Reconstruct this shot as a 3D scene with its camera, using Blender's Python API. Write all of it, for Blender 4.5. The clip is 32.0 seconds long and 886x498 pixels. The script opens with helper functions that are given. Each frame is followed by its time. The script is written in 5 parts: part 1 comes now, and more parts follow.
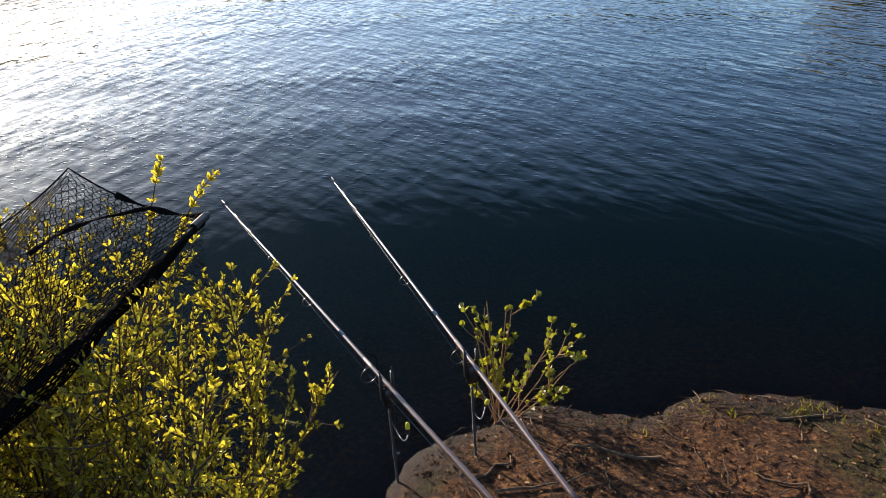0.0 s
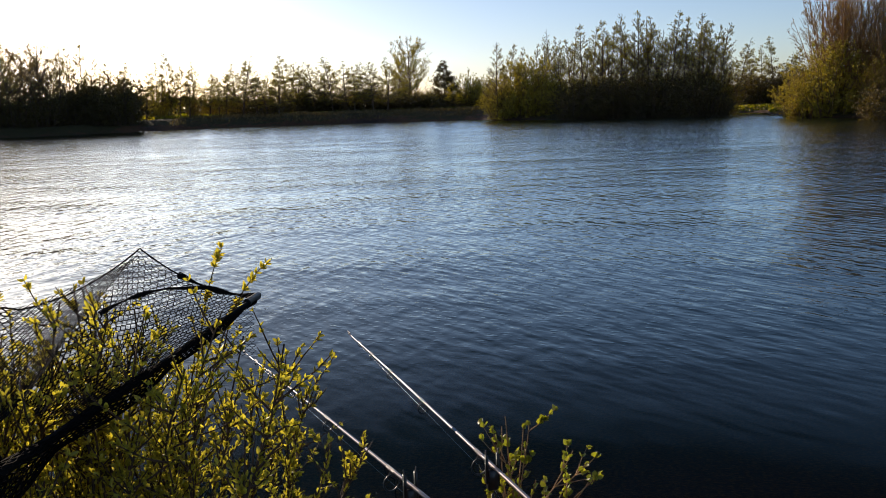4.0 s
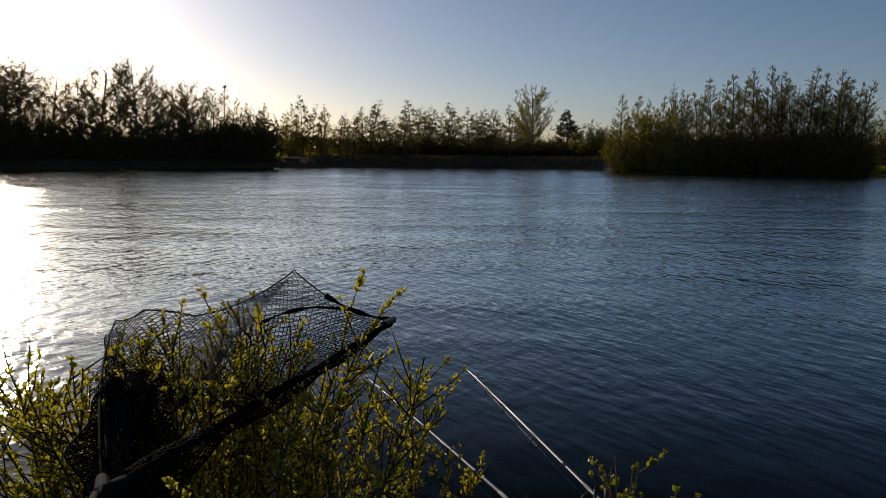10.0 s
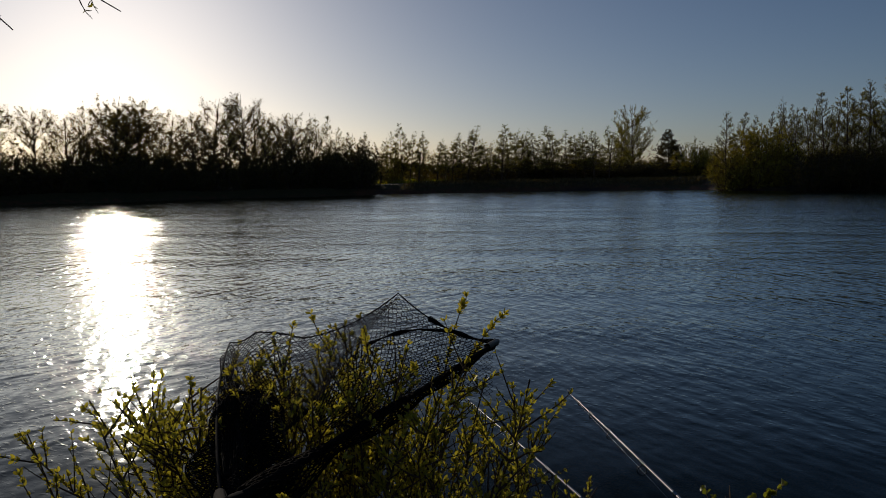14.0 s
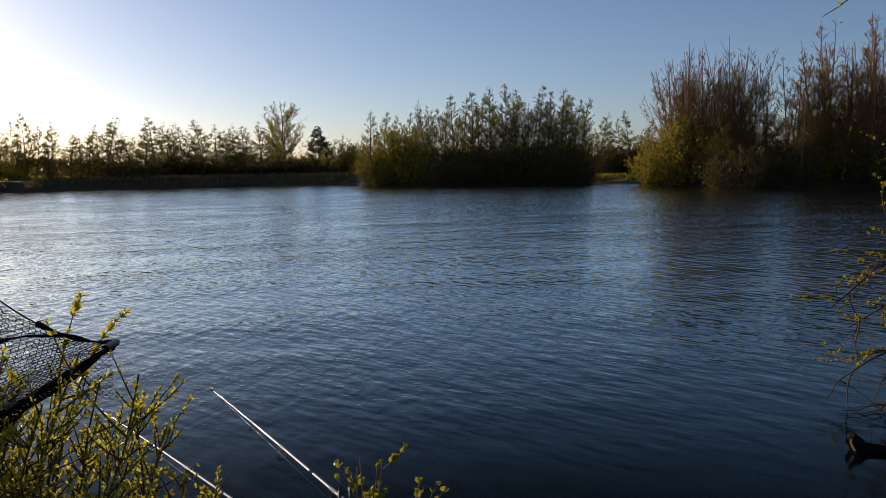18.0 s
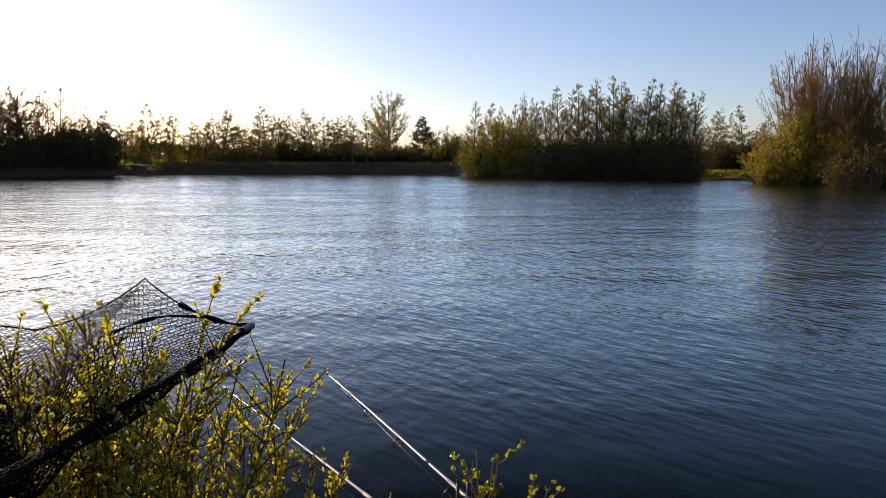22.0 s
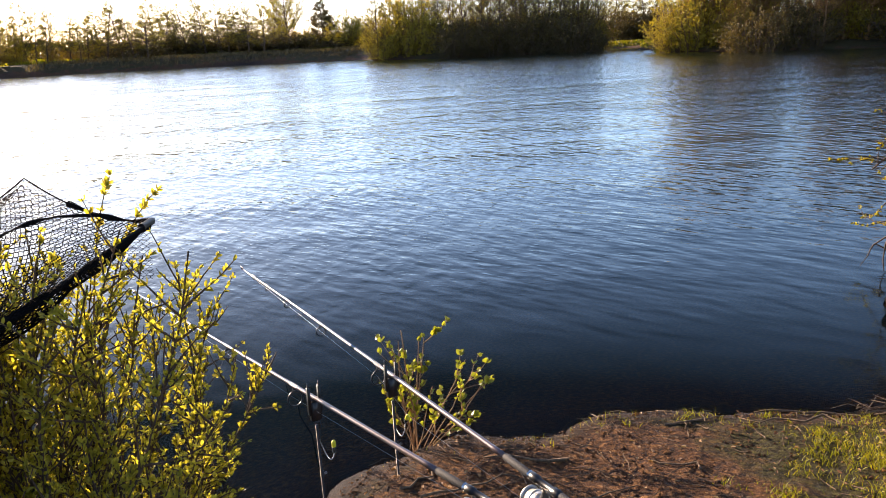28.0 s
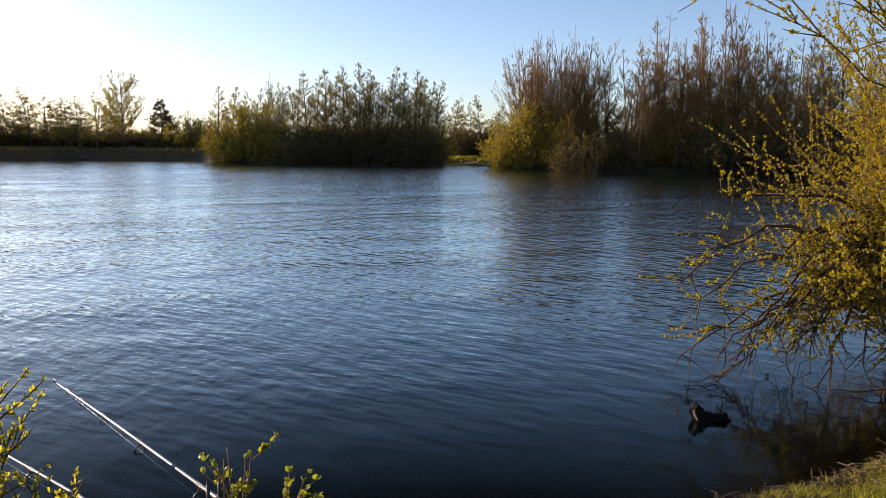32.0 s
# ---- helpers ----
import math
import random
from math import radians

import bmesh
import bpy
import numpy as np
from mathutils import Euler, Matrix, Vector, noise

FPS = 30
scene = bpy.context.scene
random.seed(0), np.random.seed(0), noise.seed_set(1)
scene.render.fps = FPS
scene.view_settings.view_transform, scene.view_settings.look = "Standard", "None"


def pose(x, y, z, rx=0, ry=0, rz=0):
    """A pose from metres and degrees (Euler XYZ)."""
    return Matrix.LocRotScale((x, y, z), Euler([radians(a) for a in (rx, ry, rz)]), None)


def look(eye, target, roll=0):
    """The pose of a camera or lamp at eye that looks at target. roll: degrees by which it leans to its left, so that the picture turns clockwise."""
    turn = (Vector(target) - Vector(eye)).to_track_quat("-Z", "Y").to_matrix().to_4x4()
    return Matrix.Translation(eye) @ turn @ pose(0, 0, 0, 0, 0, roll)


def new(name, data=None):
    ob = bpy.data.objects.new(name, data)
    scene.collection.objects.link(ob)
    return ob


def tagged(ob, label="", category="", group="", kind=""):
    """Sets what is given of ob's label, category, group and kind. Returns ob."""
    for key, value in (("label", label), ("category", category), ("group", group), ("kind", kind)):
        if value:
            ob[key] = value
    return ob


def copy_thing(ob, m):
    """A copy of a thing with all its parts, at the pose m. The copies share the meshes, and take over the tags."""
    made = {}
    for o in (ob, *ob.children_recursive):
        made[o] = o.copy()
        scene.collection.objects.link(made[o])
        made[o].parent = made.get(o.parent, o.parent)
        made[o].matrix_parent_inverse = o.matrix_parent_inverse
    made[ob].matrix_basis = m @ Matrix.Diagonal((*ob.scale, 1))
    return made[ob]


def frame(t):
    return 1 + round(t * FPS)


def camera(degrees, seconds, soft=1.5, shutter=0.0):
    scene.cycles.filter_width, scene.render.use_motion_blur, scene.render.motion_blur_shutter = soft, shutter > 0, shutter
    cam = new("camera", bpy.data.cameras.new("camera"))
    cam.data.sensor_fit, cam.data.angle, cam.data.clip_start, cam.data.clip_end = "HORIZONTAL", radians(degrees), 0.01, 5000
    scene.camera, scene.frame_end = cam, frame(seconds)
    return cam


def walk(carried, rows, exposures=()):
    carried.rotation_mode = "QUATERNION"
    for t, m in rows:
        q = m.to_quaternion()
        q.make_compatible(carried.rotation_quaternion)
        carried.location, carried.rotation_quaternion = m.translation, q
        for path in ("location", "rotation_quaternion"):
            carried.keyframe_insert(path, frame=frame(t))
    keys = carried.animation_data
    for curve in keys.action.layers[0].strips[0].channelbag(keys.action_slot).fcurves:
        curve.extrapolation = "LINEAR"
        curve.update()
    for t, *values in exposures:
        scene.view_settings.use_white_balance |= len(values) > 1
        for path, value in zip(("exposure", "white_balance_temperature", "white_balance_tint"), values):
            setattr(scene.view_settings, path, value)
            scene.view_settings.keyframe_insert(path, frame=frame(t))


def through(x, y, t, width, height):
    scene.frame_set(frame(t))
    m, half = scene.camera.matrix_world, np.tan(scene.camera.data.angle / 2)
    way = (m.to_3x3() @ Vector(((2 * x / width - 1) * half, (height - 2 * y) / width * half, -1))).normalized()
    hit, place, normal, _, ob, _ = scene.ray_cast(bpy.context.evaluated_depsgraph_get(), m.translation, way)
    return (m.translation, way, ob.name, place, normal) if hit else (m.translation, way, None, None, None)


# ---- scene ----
SUN_AZ, SUN_EL = 44.5, 12.2      # degrees to the left of +y, and above the horizon

# seconds, eye x y z, yaw to the left, pitch up, roll
PATH = [
    (0.0, 0.191, 0.658, 2.236, 7.47, -27.09, -3.20),
    (0.5, 0.174, 0.614, 2.134, 8.81, -24.36, -4.00),
    (1.0, 0.161, 0.530, 1.906, 4.84, -20.72, -4.60),
    (1.5, 0.127, 0.207, 1.884, 1.37, -15.69, -7.10),
    (2.0, 0.085, 0.161, 1.883, 2.97, -13.57, -4.08),
    (2.5, 0.116, 0.077, 1.860, 5.61, -13.93, -1.29),
    (3.0, 0.122, 0.146, 1.885, 7.79, -11.45, 0.24),
    (3.5, 0.118, 0.222, 1.913, 5.73, -10.41, -0.35),
    (4.0, 0.094, 0.264, 1.901, 6.13, -10.73, -1.86),
    (4.5, 0.073, 0.258, 1.890, 7.75, -9.66, -1.27),
    (6.5, 0.093, 0.172, 1.894, 9.37, -8.97, -0.94),
    (7.0, 0.063, 0.092, 1.886, 16.32, -10.26, -0.50),
    (7.5, 0.060, 0.041, 1.912, 19.34, -9.22, -0.90),
    (8.0, 0.061, 0.033, 1.911, 20.17, -9.17, -0.41),
    (8.5, 0.069, 0.026, 1.903, 18.19, -7.69, 0.94),
    (9.0, 0.083, 0.041, 1.898, 17.29, -8.24, 0.14),
    (9.5, 0.083, 0.031, 1.907, 15.19, -7.65, 0.29),
    (10.0, 0.087, 0.034, 1.906, 14.49, -7.31, 0.30),
    (10.5, 0.083, 0.037, 1.897, 14.80, -6.69, -0.77),
    (11.0, 0.087, 0.036, 1.893, 15.55, -7.01, -0.84),
    (11.5, 0.089, 0.039, 1.891, 16.68, -6.76, -0.99),
    (12.0, 0.090, 0.032, 1.890, 16.43, -6.82, -1.22),
    (12.5, 0.088, 0.036, 1.896, 17.10, -6.50, -1.51),
    (13.0, 0.071, 0.034, 1.901, 19.39, -5.85, -1.32),
    (13.5, 0.073, 0.021, 1.901, 21.80, -5.46, -1.13),
    (15.5, 0.100, 0.039, 1.889, 16.46, -5.44, -1.62),
    (16.0, 0.115, 0.037, 1.886, 10.03, -5.68, -1.95),
    (16.5, 0.133, 0.031, 1.885, 6.08, -7.39, -1.14),
    (17.0, 0.155, 0.019, 1.885, 3.92, -7.16, -1.50),
    (17.5, 0.180, -0.004, 1.885, 1.56, -6.62, -1.51),
    (18.0, 0.208, -0.034, 1.886, -3.09, -6.24, -1.02),
    (18.5, 0.206, -0.036, 1.925, -7.03, -5.73, -0.73),
    (19.0, 0.178, -0.045, 1.935, -9.61, -5.01, -0.55),
    (19.5, 0.192, -0.055, 1.926, -13.67, -4.65, -0.13),
    (20.0, 0.201, -0.052, 1.926, -15.39, -4.93, -0.44),
    (20.5, 0.185, -0.060, 1.923, -13.14, -5.46, -0.57),
    (21.0, 0.176, -0.057, 1.918, -8.57, -6.20, -0.25),
    (21.5, 0.153, -0.057, 1.907, -3.71, -7.21, 0.12),
    (22.0, 0.096, -0.001, 1.895, 4.18, -6.82, 0.15),
    (22.5, 0.072, -0.003, 1.898, 12.52, -6.82, 0.22),
    (23.0, 0.073, 0.001, 1.898, 16.92, -5.40, -0.06),
    (23.5, 0.059, -0.013, 1.896, 20.48, -4.42, 0.21),
    (24.0, 0.064, -0.007, 1.898, 20.71, -3.62, 0.03),
    (24.5, 0.073, 0.012, 1.891, 15.94, -4.00, -0.33),
    (25.0, 0.105, 0.016, 1.877, 8.87, -5.95, -0.92),
    (25.5, 0.096, 0.055, 1.850, 3.40, -11.28, -0.68),
    (27.5, 0.080, 0.122, 1.829, -0.14, -14.47, -4.54),
    (27.8, 0.077, 0.131, 1.826, 2.46, -16.91, -4.75),
    (28.0, 0.086, 0.110, 1.839, -2.04, -15.22, -2.69),
    (28.4, 0.079, 0.111, 1.823, -9.52, -14.06, -0.94),
    (28.5, 0.083, 0.113, 1.828, -10.55, -14.03, -0.02),
    (29.0, 0.060, 0.122, 1.840, -15.42, -11.85, 1.33),
    (29.5, 0.066, 0.114, 1.827, -16.99, -10.66, 0.76),
    (30.0, 0.083, 0.115, 1.847, -17.30, -9.93, 0.15),
    (30.5, 0.094, 0.093, 1.869, -19.72, -8.50, 0.14),
    (31.0, 0.090, 0.079, 1.869, -19.72, -7.26, 0.05),
    (31.5, 0.103, 0.083, 1.898, -16.33, -8.08, -0.69),
    (32.0, 0.117, 0.040, 1.889, -13.92, -7.72, 0.52),
]
EXPOSURES = [
    (0.0, 0.9, 6350, 16), (1.0, 1.5, 6800, 18), (2.0, 1.1, 6700, 20), (3.0, 0.9, 6600, 20), (4.0, 0.15, 6450, 17), (7.0, -0.25, 6450, 20), (8.0, -0.8, 6400, 19),
    (9.0, -1.42, 6200, 16), (10.0, -1.15, 6150, 16), (11.0, -1.03, 6150, 16), (12.0, -1.6, 6100, 16), (13.0, -1.82, 6050, 15), (16.0, -1.65, 5950, 12), (17.0, -0.47, 6200, 16), (18.0, -0.4, 6300, 18), (19.0, -0.05, 6500, 20),
    (20.0, 0.15, 6750, 21), (22.0, 0.2, 6600, 23), (23.0, -0.5, 6400, 21), (24.0, -1.55, 6250, 19), (25.0, -1.6, 5950, 12), (28.0, 1.42, 6850, 23), (30.0, 1.27, 6800, 23), (31.0, 1.0, 6800, 23), (32.0, 0.65, 6650, 19),
]


def eye_pose(x, y, z, yaw, pitch, roll):
    return pose(x, y, z, 90 + pitch, 0, yaw) @ pose(0, 0, 0, 0, 0, roll)


cam = camera(58.9, 32.0, soft=0.65)
walk(cam, [(t, eye_pose(*p)) for t, *p in PATH], EXPOSURES)

# ---------------------------------------------------------------- light
world = bpy.data.worlds.new("world")
scene.world = world
world.use_nodes = True
wt = world.node_tree
sky = wt.nodes.new("ShaderNodeTexSky")
sky.sky_type, sky.sun_disc = "NISHITA", False
sky.sun_elevation, sky.sun_rotation = radians(SUN_EL), radians(-SUN_AZ)
sky.altitude, sky.air_density, sky.dust_density, sky.ozone_density = 800, 0.8, 1.4, 2.1
wt.links.new(sky.outputs[0], wt.nodes["Background"].inputs[0])
wt.nodes["Background"].inputs[1].default_value = 0.13

ce = math.cos(radians(SUN_EL))
SUN_DIR = Vector((-math.sin(radians(SUN_AZ)) * ce, math.cos(radians(SUN_AZ)) * ce, math.sin(radians(SUN_EL))))
sun = new("sun", bpy.data.lights.new("sun", "SUN"))
sun.data.energy, sun.data.angle, sun.data.color = 5.0, radians(0.6), (1.0, 0.84, 0.62)
sun.matrix_world = look(SUN_DIR * 60, (0, 0, 0))


# ---------------------------------------------------------------- materials
class Nodes:
    """A short way to write node trees."""

    def __init__(self, name):
        self.m = bpy.data.materials.new(name)
        self.m.use_nodes = True
        self.t = self.m.node_tree
        self.b = self.t.nodes["Principled BSDF"]
        self.out = self.t.nodes["Material Output"]

    def add(self, kind, **values):
        n = self.t.nodes.new("ShaderNode" + kind)
        for key, v in values.items():
            if key in n.inputs:
                n.inputs[key].default_value = v
        return n

    def link(self, a, b):
        self.t.links.new(a, b)

    def coords(self, scale=(1, 1, 1), turn=0.0):
        mp = self.add("Mapping")
        mp.inputs["Scale"].default_value = scale
        mp.inputs["Rotation"].default_value = (0, 0, turn)
        self.link(self.add("TexCoord").outputs["Object"], mp.inputs["Vector"])
        return mp.outputs[0]

    def noise(self, at, scale, detail=3.0, rough=0.55, distort=0.0):
        n = self.add("TexNoise", Scale=scale, Detail=detail, Roughness=rough, Distortion=distort)
        self.link(at, n.inputs["Vector"])
        return n.outputs["Fac"]

    def ramp(self, fac, stops):
        n = self.add("ValToRGB")
        e = n.color_ramp.elements
        while len(e) < len(stops):
            e.new(0.5)
        for el, (pos, c) in zip(e, stops):
            el.position, el.color = pos, (*c, 1) if len(c) == 3 else c
        self.link(fac, n.inputs[0])
        return n.outputs[0]

    def math(self, op, a, b=0.5, c=None):
        n = self.add("Math")
        n.operation = op
        for i, v in enumerate((a, b, c)):
            if v is None:
                continue
            if isinstance(v, (int, float)):
                n.inputs[i].default_value = v
            else:
                self.link(v, n.inputs[i])
        return n.outputs[0]

    def mix(self, fac, a, b):
        n = self.add("Mix")
        n.data_type = "RGBA"
        for socket, v in ((n.inputs[0], fac), (n.inputs[6], a), (n.inputs[7], b)):
            if isinstance(v, (int, float)):
                socket.default_value = v
            elif isinstance(v, tuple):
                socket.default_value = (*v, 1)
            else:
                self.link(v, socket)
        return n.outputs[2]

    def bump(self, height, distance, strength=1.0, normal=None):
        n = self.add("Bump", Strength=strength, Distance=distance)
        self.link(height, n.inputs["Height"])
        if normal is not None:
            self.link(normal, n.inputs["Normal"])
        return n.outputs[0]


def plain(name, colour, rough=0.6, metal=0.0, grain=40.0, vary=0.35, relief=0.0, coat=0.0, sheen=0.5):
    """A surface of one colour with grain and blotches."""
    n = Nodes(name)
    at = n.coords()
    f = n.math("ADD", n.math("MULTIPLY", n.noise(at, grain, 4), 0.6), n.math("MULTIPLY", n.noise(at, grain * 0.12, 3), 0.4))
    lo, hi = tuple(c * (1 - vary) for c in colour), tuple(min(1, c * (1 + vary)) for c in colour)
    n.link(n.ramp(f, [(0.3, lo), (0.7, hi)]), n.b.inputs["Base Color"])
    n.b.inputs["Roughness"].default_value, n.b.inputs["Metallic"].default_value = rough, metal
    n.b.inputs["Coat Weight"].default_value = coat
    n.b.inputs["Specular IOR Level"].default_value = sheen
    if relief:
        n.link(n.bump(n.noise(at, grain * 1.5, 5), relief), n.b.inputs["Normal"])
    return n.m


def foliage(name, stops, through=0.45, rough=0.5, gain=(1.42, 1.42, 0.38)):
    """Leaves: colour differs from leaf to leaf, and light comes through them."""
    n = Nodes(name)
    r = n.add("NewGeometry").outputs["Random Per Island"]
    o = n.add("ObjectInfo").outputs["Random"]
    f = n.math("ADD", n.math("MULTIPLY", r, 0.75), n.math("MULTIPLY", o, 0.25))
    col = n.ramp(f, [(i / (len(stops) - 1), c) for i, c in enumerate(stops)])
    n.link(col, n.b.inputs["Base Color"])
    n.b.inputs["Roughness"].default_value = rough
    tr = n.add("BsdfTranslucent")
    n.link(n.mix(1.0, col, col), tr.inputs["Color"])
    tint = n.add("Mix")
    tint.data_type, tint.blend_type = "RGBA", "MULTIPLY"
    tint.inputs[0].default_value, tint.inputs[7].default_value = 1.0, (*gain, 1)
    n.link(col, tint.inputs[6])
    n.link(tint.outputs[2], tr.inputs["Color"])
    mx = n.add("MixShader", Fac=through)
    n.link(n.b.outputs[0], mx.inputs[1])
    n.link(tr.outputs[0], mx.inputs[2])
    n.link(mx.outputs[0], n.out.inputs["Surface"])
    return n.m


def bark(name, dark, light, scale=18.0):
    n = Nodes(name)
    at = n.coords((1, 1, 0.25))
    f = n.noise(at, scale, 5, 0.65)
    n.link(n.ramp(f, [(0.3, dark), (0.72, light)]), n.b.inputs["Base Color"])
    n.b.inputs["Roughness"].default_value = 0.85
    n.link(n.bump(f, 0.01), n.b.inputs["Normal"])
    return n.m


def water_material():
    """Rippled pond: two trains of ripples, a fine chop, calmer patches; murk hides the bed as it falls away."""
    n = Nodes("pond_water")
    geo = n.add("NewGeometry").outputs["Position"]

    def field(sx, sy, turn, scale, detail, distort):
        mp = n.add("Mapping")
        mp.vector_type = "TEXTURE"
        mp.inputs["Scale"].default_value, mp.inputs["Rotation"].default_value = (sx, sy, 1), (0, 0, radians(turn))
        n.link(geo, mp.inputs["Vector"])
        return n.noise(mp.outputs[0], scale, detail, 0.5, distort)

    swell = field(4.0, 1.0, -66, 4.4, 1.2, 0.15)
    cross = field(3.2, 1.0, 68, 5.2, 1.2, 0.2)
    chop = field(1.6, 1.0, 8, 13.0, 2.0, 0.2)
    fan = field(2.6, 1.0, -45, 6.8, 1.0, 0.1)
    calm = n.ramp(field(2.0, 1.0, 20, 0.16, 2.0, 0.0), [(0.32, (0.6, 0.6, 0.6)), (0.62, (1, 1, 1))])
    depth = n.add("Attribute")
    depth.attribute_name = "depth"
    lee = n.ramp(depth.outputs["Fac"], [(0.0, (0.10, 0.10, 0.10)), (0.3, (0.4, 0.4, 0.4)), (0.95, (1, 1, 1))])
    h = n.math("ADD", n.math("ADD", n.math("MULTIPLY", swell, 0.72), n.math("MULTIPLY", cross, 0.5)), n.math("MULTIPLY", chop, 0.08))
    out = n.add("SeparateXYZ")
    n.link(geo, out.inputs[0])
    far = n.math("DIVIDE", out.outputs["Y"], 60.0)
    # the bank shelters the water in front of the rods more than the open side
    open_side = n.math("MAXIMUM", n.math("SUBTRACT", n.math("MULTIPLY", out.outputs["X"], -1.0 / 60.0), 1.5 / 60.0), 0.0)
    shelter = n.ramp(n.math("ADD", far, open_side), [(0.06, (0.30, 0.30, 0.30)), (0.24, (0.80, 0.80, 0.80)), (0.9, (0.72, 0.72, 0.72))])
    rollers = field(4.5, 1.0, 88, 4.6, 1.5, 0.2)
    h = n.math("ADD", n.math("MULTIPLY", n.math("ADD", h, n.math("MULTIPLY", fan, 0.75)), shelter), n.math("MULTIPLY", rollers, n.ramp(far, [(0.1, (0.12, 0.12, 0.12)), (0.35, (0.85, 0.85, 0.85))])))
    fine = field(1.5, 1.0, -30, 30.0, 2.0, 0.0)
    h = n.math("ADD", h, n.math("MULTIPLY", fine, n.ramp(far, [(0.10, (0, 0, 0)), (0.4, (0.09, 0.09, 0.09))])))
    gusts = n.ramp(field(2.2, 1.0, 10, 0.5, 2.0, 0.2), [(0.33, (0.6, 0.6, 0.6)), (0.66, (1.2, 1.2, 1.2))])
    # few short steep wavelets between the long ones
    steep = n.ramp(field(1.8, 1.0, -20, 20.0, 1.0, 0.3), [(0.58, (0, 0, 0)), (0.74, (1, 1, 1))])
    h = n.math("ADD", h, n.math("MULTIPLY", steep, n.ramp(n.math("ADD", far, open_side), [(0.07, (0, 0, 0)), (0.16, (0.07, 0.07, 0.07))])))
    h = n.math("MULTIPLY", n.math("MULTIPLY", n.math("MULTIPLY", h, gusts), calm), lee)
    # seen along the surface, the wave sides that face this bank hide the others
    facing = n.math("MULTIPLY", n.ramp(far, [(0.2, (0, 0, 0)), (0.85, (1, 1, 1))]), -FACING)
    mean = n.add("CombineXYZ", Z=1.0)
    n.link(facing, mean.inputs["Y"])
    normal = n.bump(h, WAVE, 1.0, mean.outputs[0])

    bed = n.add("BsdfTransparent", Color=(0.86, 0.66, 0.48, 1))
    murk = n.add("BsdfDiffuse", Color=(0.0026, 0.0108, 0.0138, 1))
    body = n.add("MixShader")
    n.link(n.ramp(depth.outputs["Fac"], [(0.0, (0.0, 0.0, 0.0)), (0.3, (0.4, 0.4, 0.4)), (0.9, (1, 1, 1))]), body.inputs[0])
    n.link(bed.outputs[0], body.inputs[1])
    n.link(murk.outputs[0], body.inputs[2])
    gloss = n.add("BsdfGlossy", Roughness=0.075)
    gloss.inputs["Color"].default_value = (0.94, 1.0, 0.98, 1)
    n.link(normal, gloss.inputs["Normal"])
    fr = n.add("Fresnel", IOR=1.333)
    n.link(normal, fr.inputs["Normal"])
    mx = n.add("MixShader")
    sheen = n.math("MULTIPLY", n.math("SUBTRACT", fr.outputs[0], 0.08), 1.9)
    n.link(n.math("MAXIMUM", n.math("MINIMUM", sheen, 1.0), 0.012), mx.inputs[0])
    n.link(body.outputs[0], mx.inputs[1])
    n.link(gloss.outputs[0], mx.inputs[2])
    n.link(mx.outputs[0], n.out.inputs["Surface"])
    return n.m


WAVE, FACING = 0.037, 0.07


def ground_material():
    """Bare trodden soil by the water, thin grass further in, rough pasture far off."""
    n = Nodes("bank_ground")
    at = n.coords()
    patch = n.noise(at, 1.6, 5, 0.6)
    grain = n.noise(at, 34, 6, 0.7)
    fine = n.noise(at, 140, 3, 0.6)
    soil = n.ramp(grain, [(0.36, (0.014, 0.005, 0.002)), (0.5, (0.135, 0.050, 0.012)), (0.66, (0.46, 0.21, 0.062))])
    soil = n.mix(n.math("MULTIPLY", fine, 0.2), soil, (0.14, 0.055, 0.018))
    turf = n.ramp(grain, [(0.3, (0.014, 0.008, 0.003)), (0.46, (0.060, 0.042, 0.007)), (0.6, (0.115, 0.095, 0.012)), (0.78, (0.22, 0.135, 0.04))])
    cover = n.add("Attribute")
    cover.attribute_name = "turf"
    f = n.math("ADD", cover.outputs["Fac"], n.math("MULTIPLY", n.math("SUBTRACT", patch, 0.5), 2.2))
    col = n.mix(n.ramp(f, [(0.42, (0, 0, 0)), (0.62, (1, 1, 1))]), soil, turf)
    wet = n.add("Attribute")
    wet.attribute_name = "wet"
    col = n.mix(wet.outputs["Fac"], col, (0.018, 0.008, 0.004))
    n.link(col, n.b.inputs["Base Color"])
    n.link(n.math("SUBTRACT", 0.95, n.math("MULTIPLY", wet.outputs["Fac"], 0.15)), n.b.inputs["Roughness"])
    nm = n.bump(n.noise(at, 13, 7, 0.7), 0.18)
    n.link(n.bump(grain, 0.06, 1.0, nm), n.b.inputs["Normal"])
    return n.m


M_WATER = water_material()
M_GROUND = ground_material()
M_ALDER = bark("alder_bark", (0.055, 0.035, 0.022), (0.165, 0.108, 0.068))
M_BROWNBARK = bark("red_brown_bark", (0.140, 0.066, 0.022), (0.420, 0.225, 0.085))
M_WILLOW = bark("willow_bark", (0.070, 0.040, 0.018), (0.270, 0.165, 0.070), 40)
M_DEADWOOD = bark("dead_wood", (0.060, 0.036, 0.018), (0.250, 0.160, 0.085), 60)
M_BOUGH = bark("bough_bark", (0.026, 0.014, 0.007), (0.130, 0.070, 0.034), 40)
F_WILLOW = foliage("willow_leaves", [(0.22, 0.20, 0.035), (0.36, 0.33, 0.055), (0.50, 0.45, 0.075), (0.56, 0.47, 0.10)], 0.6, 0.42, (1.42, 1.34, 0.5))
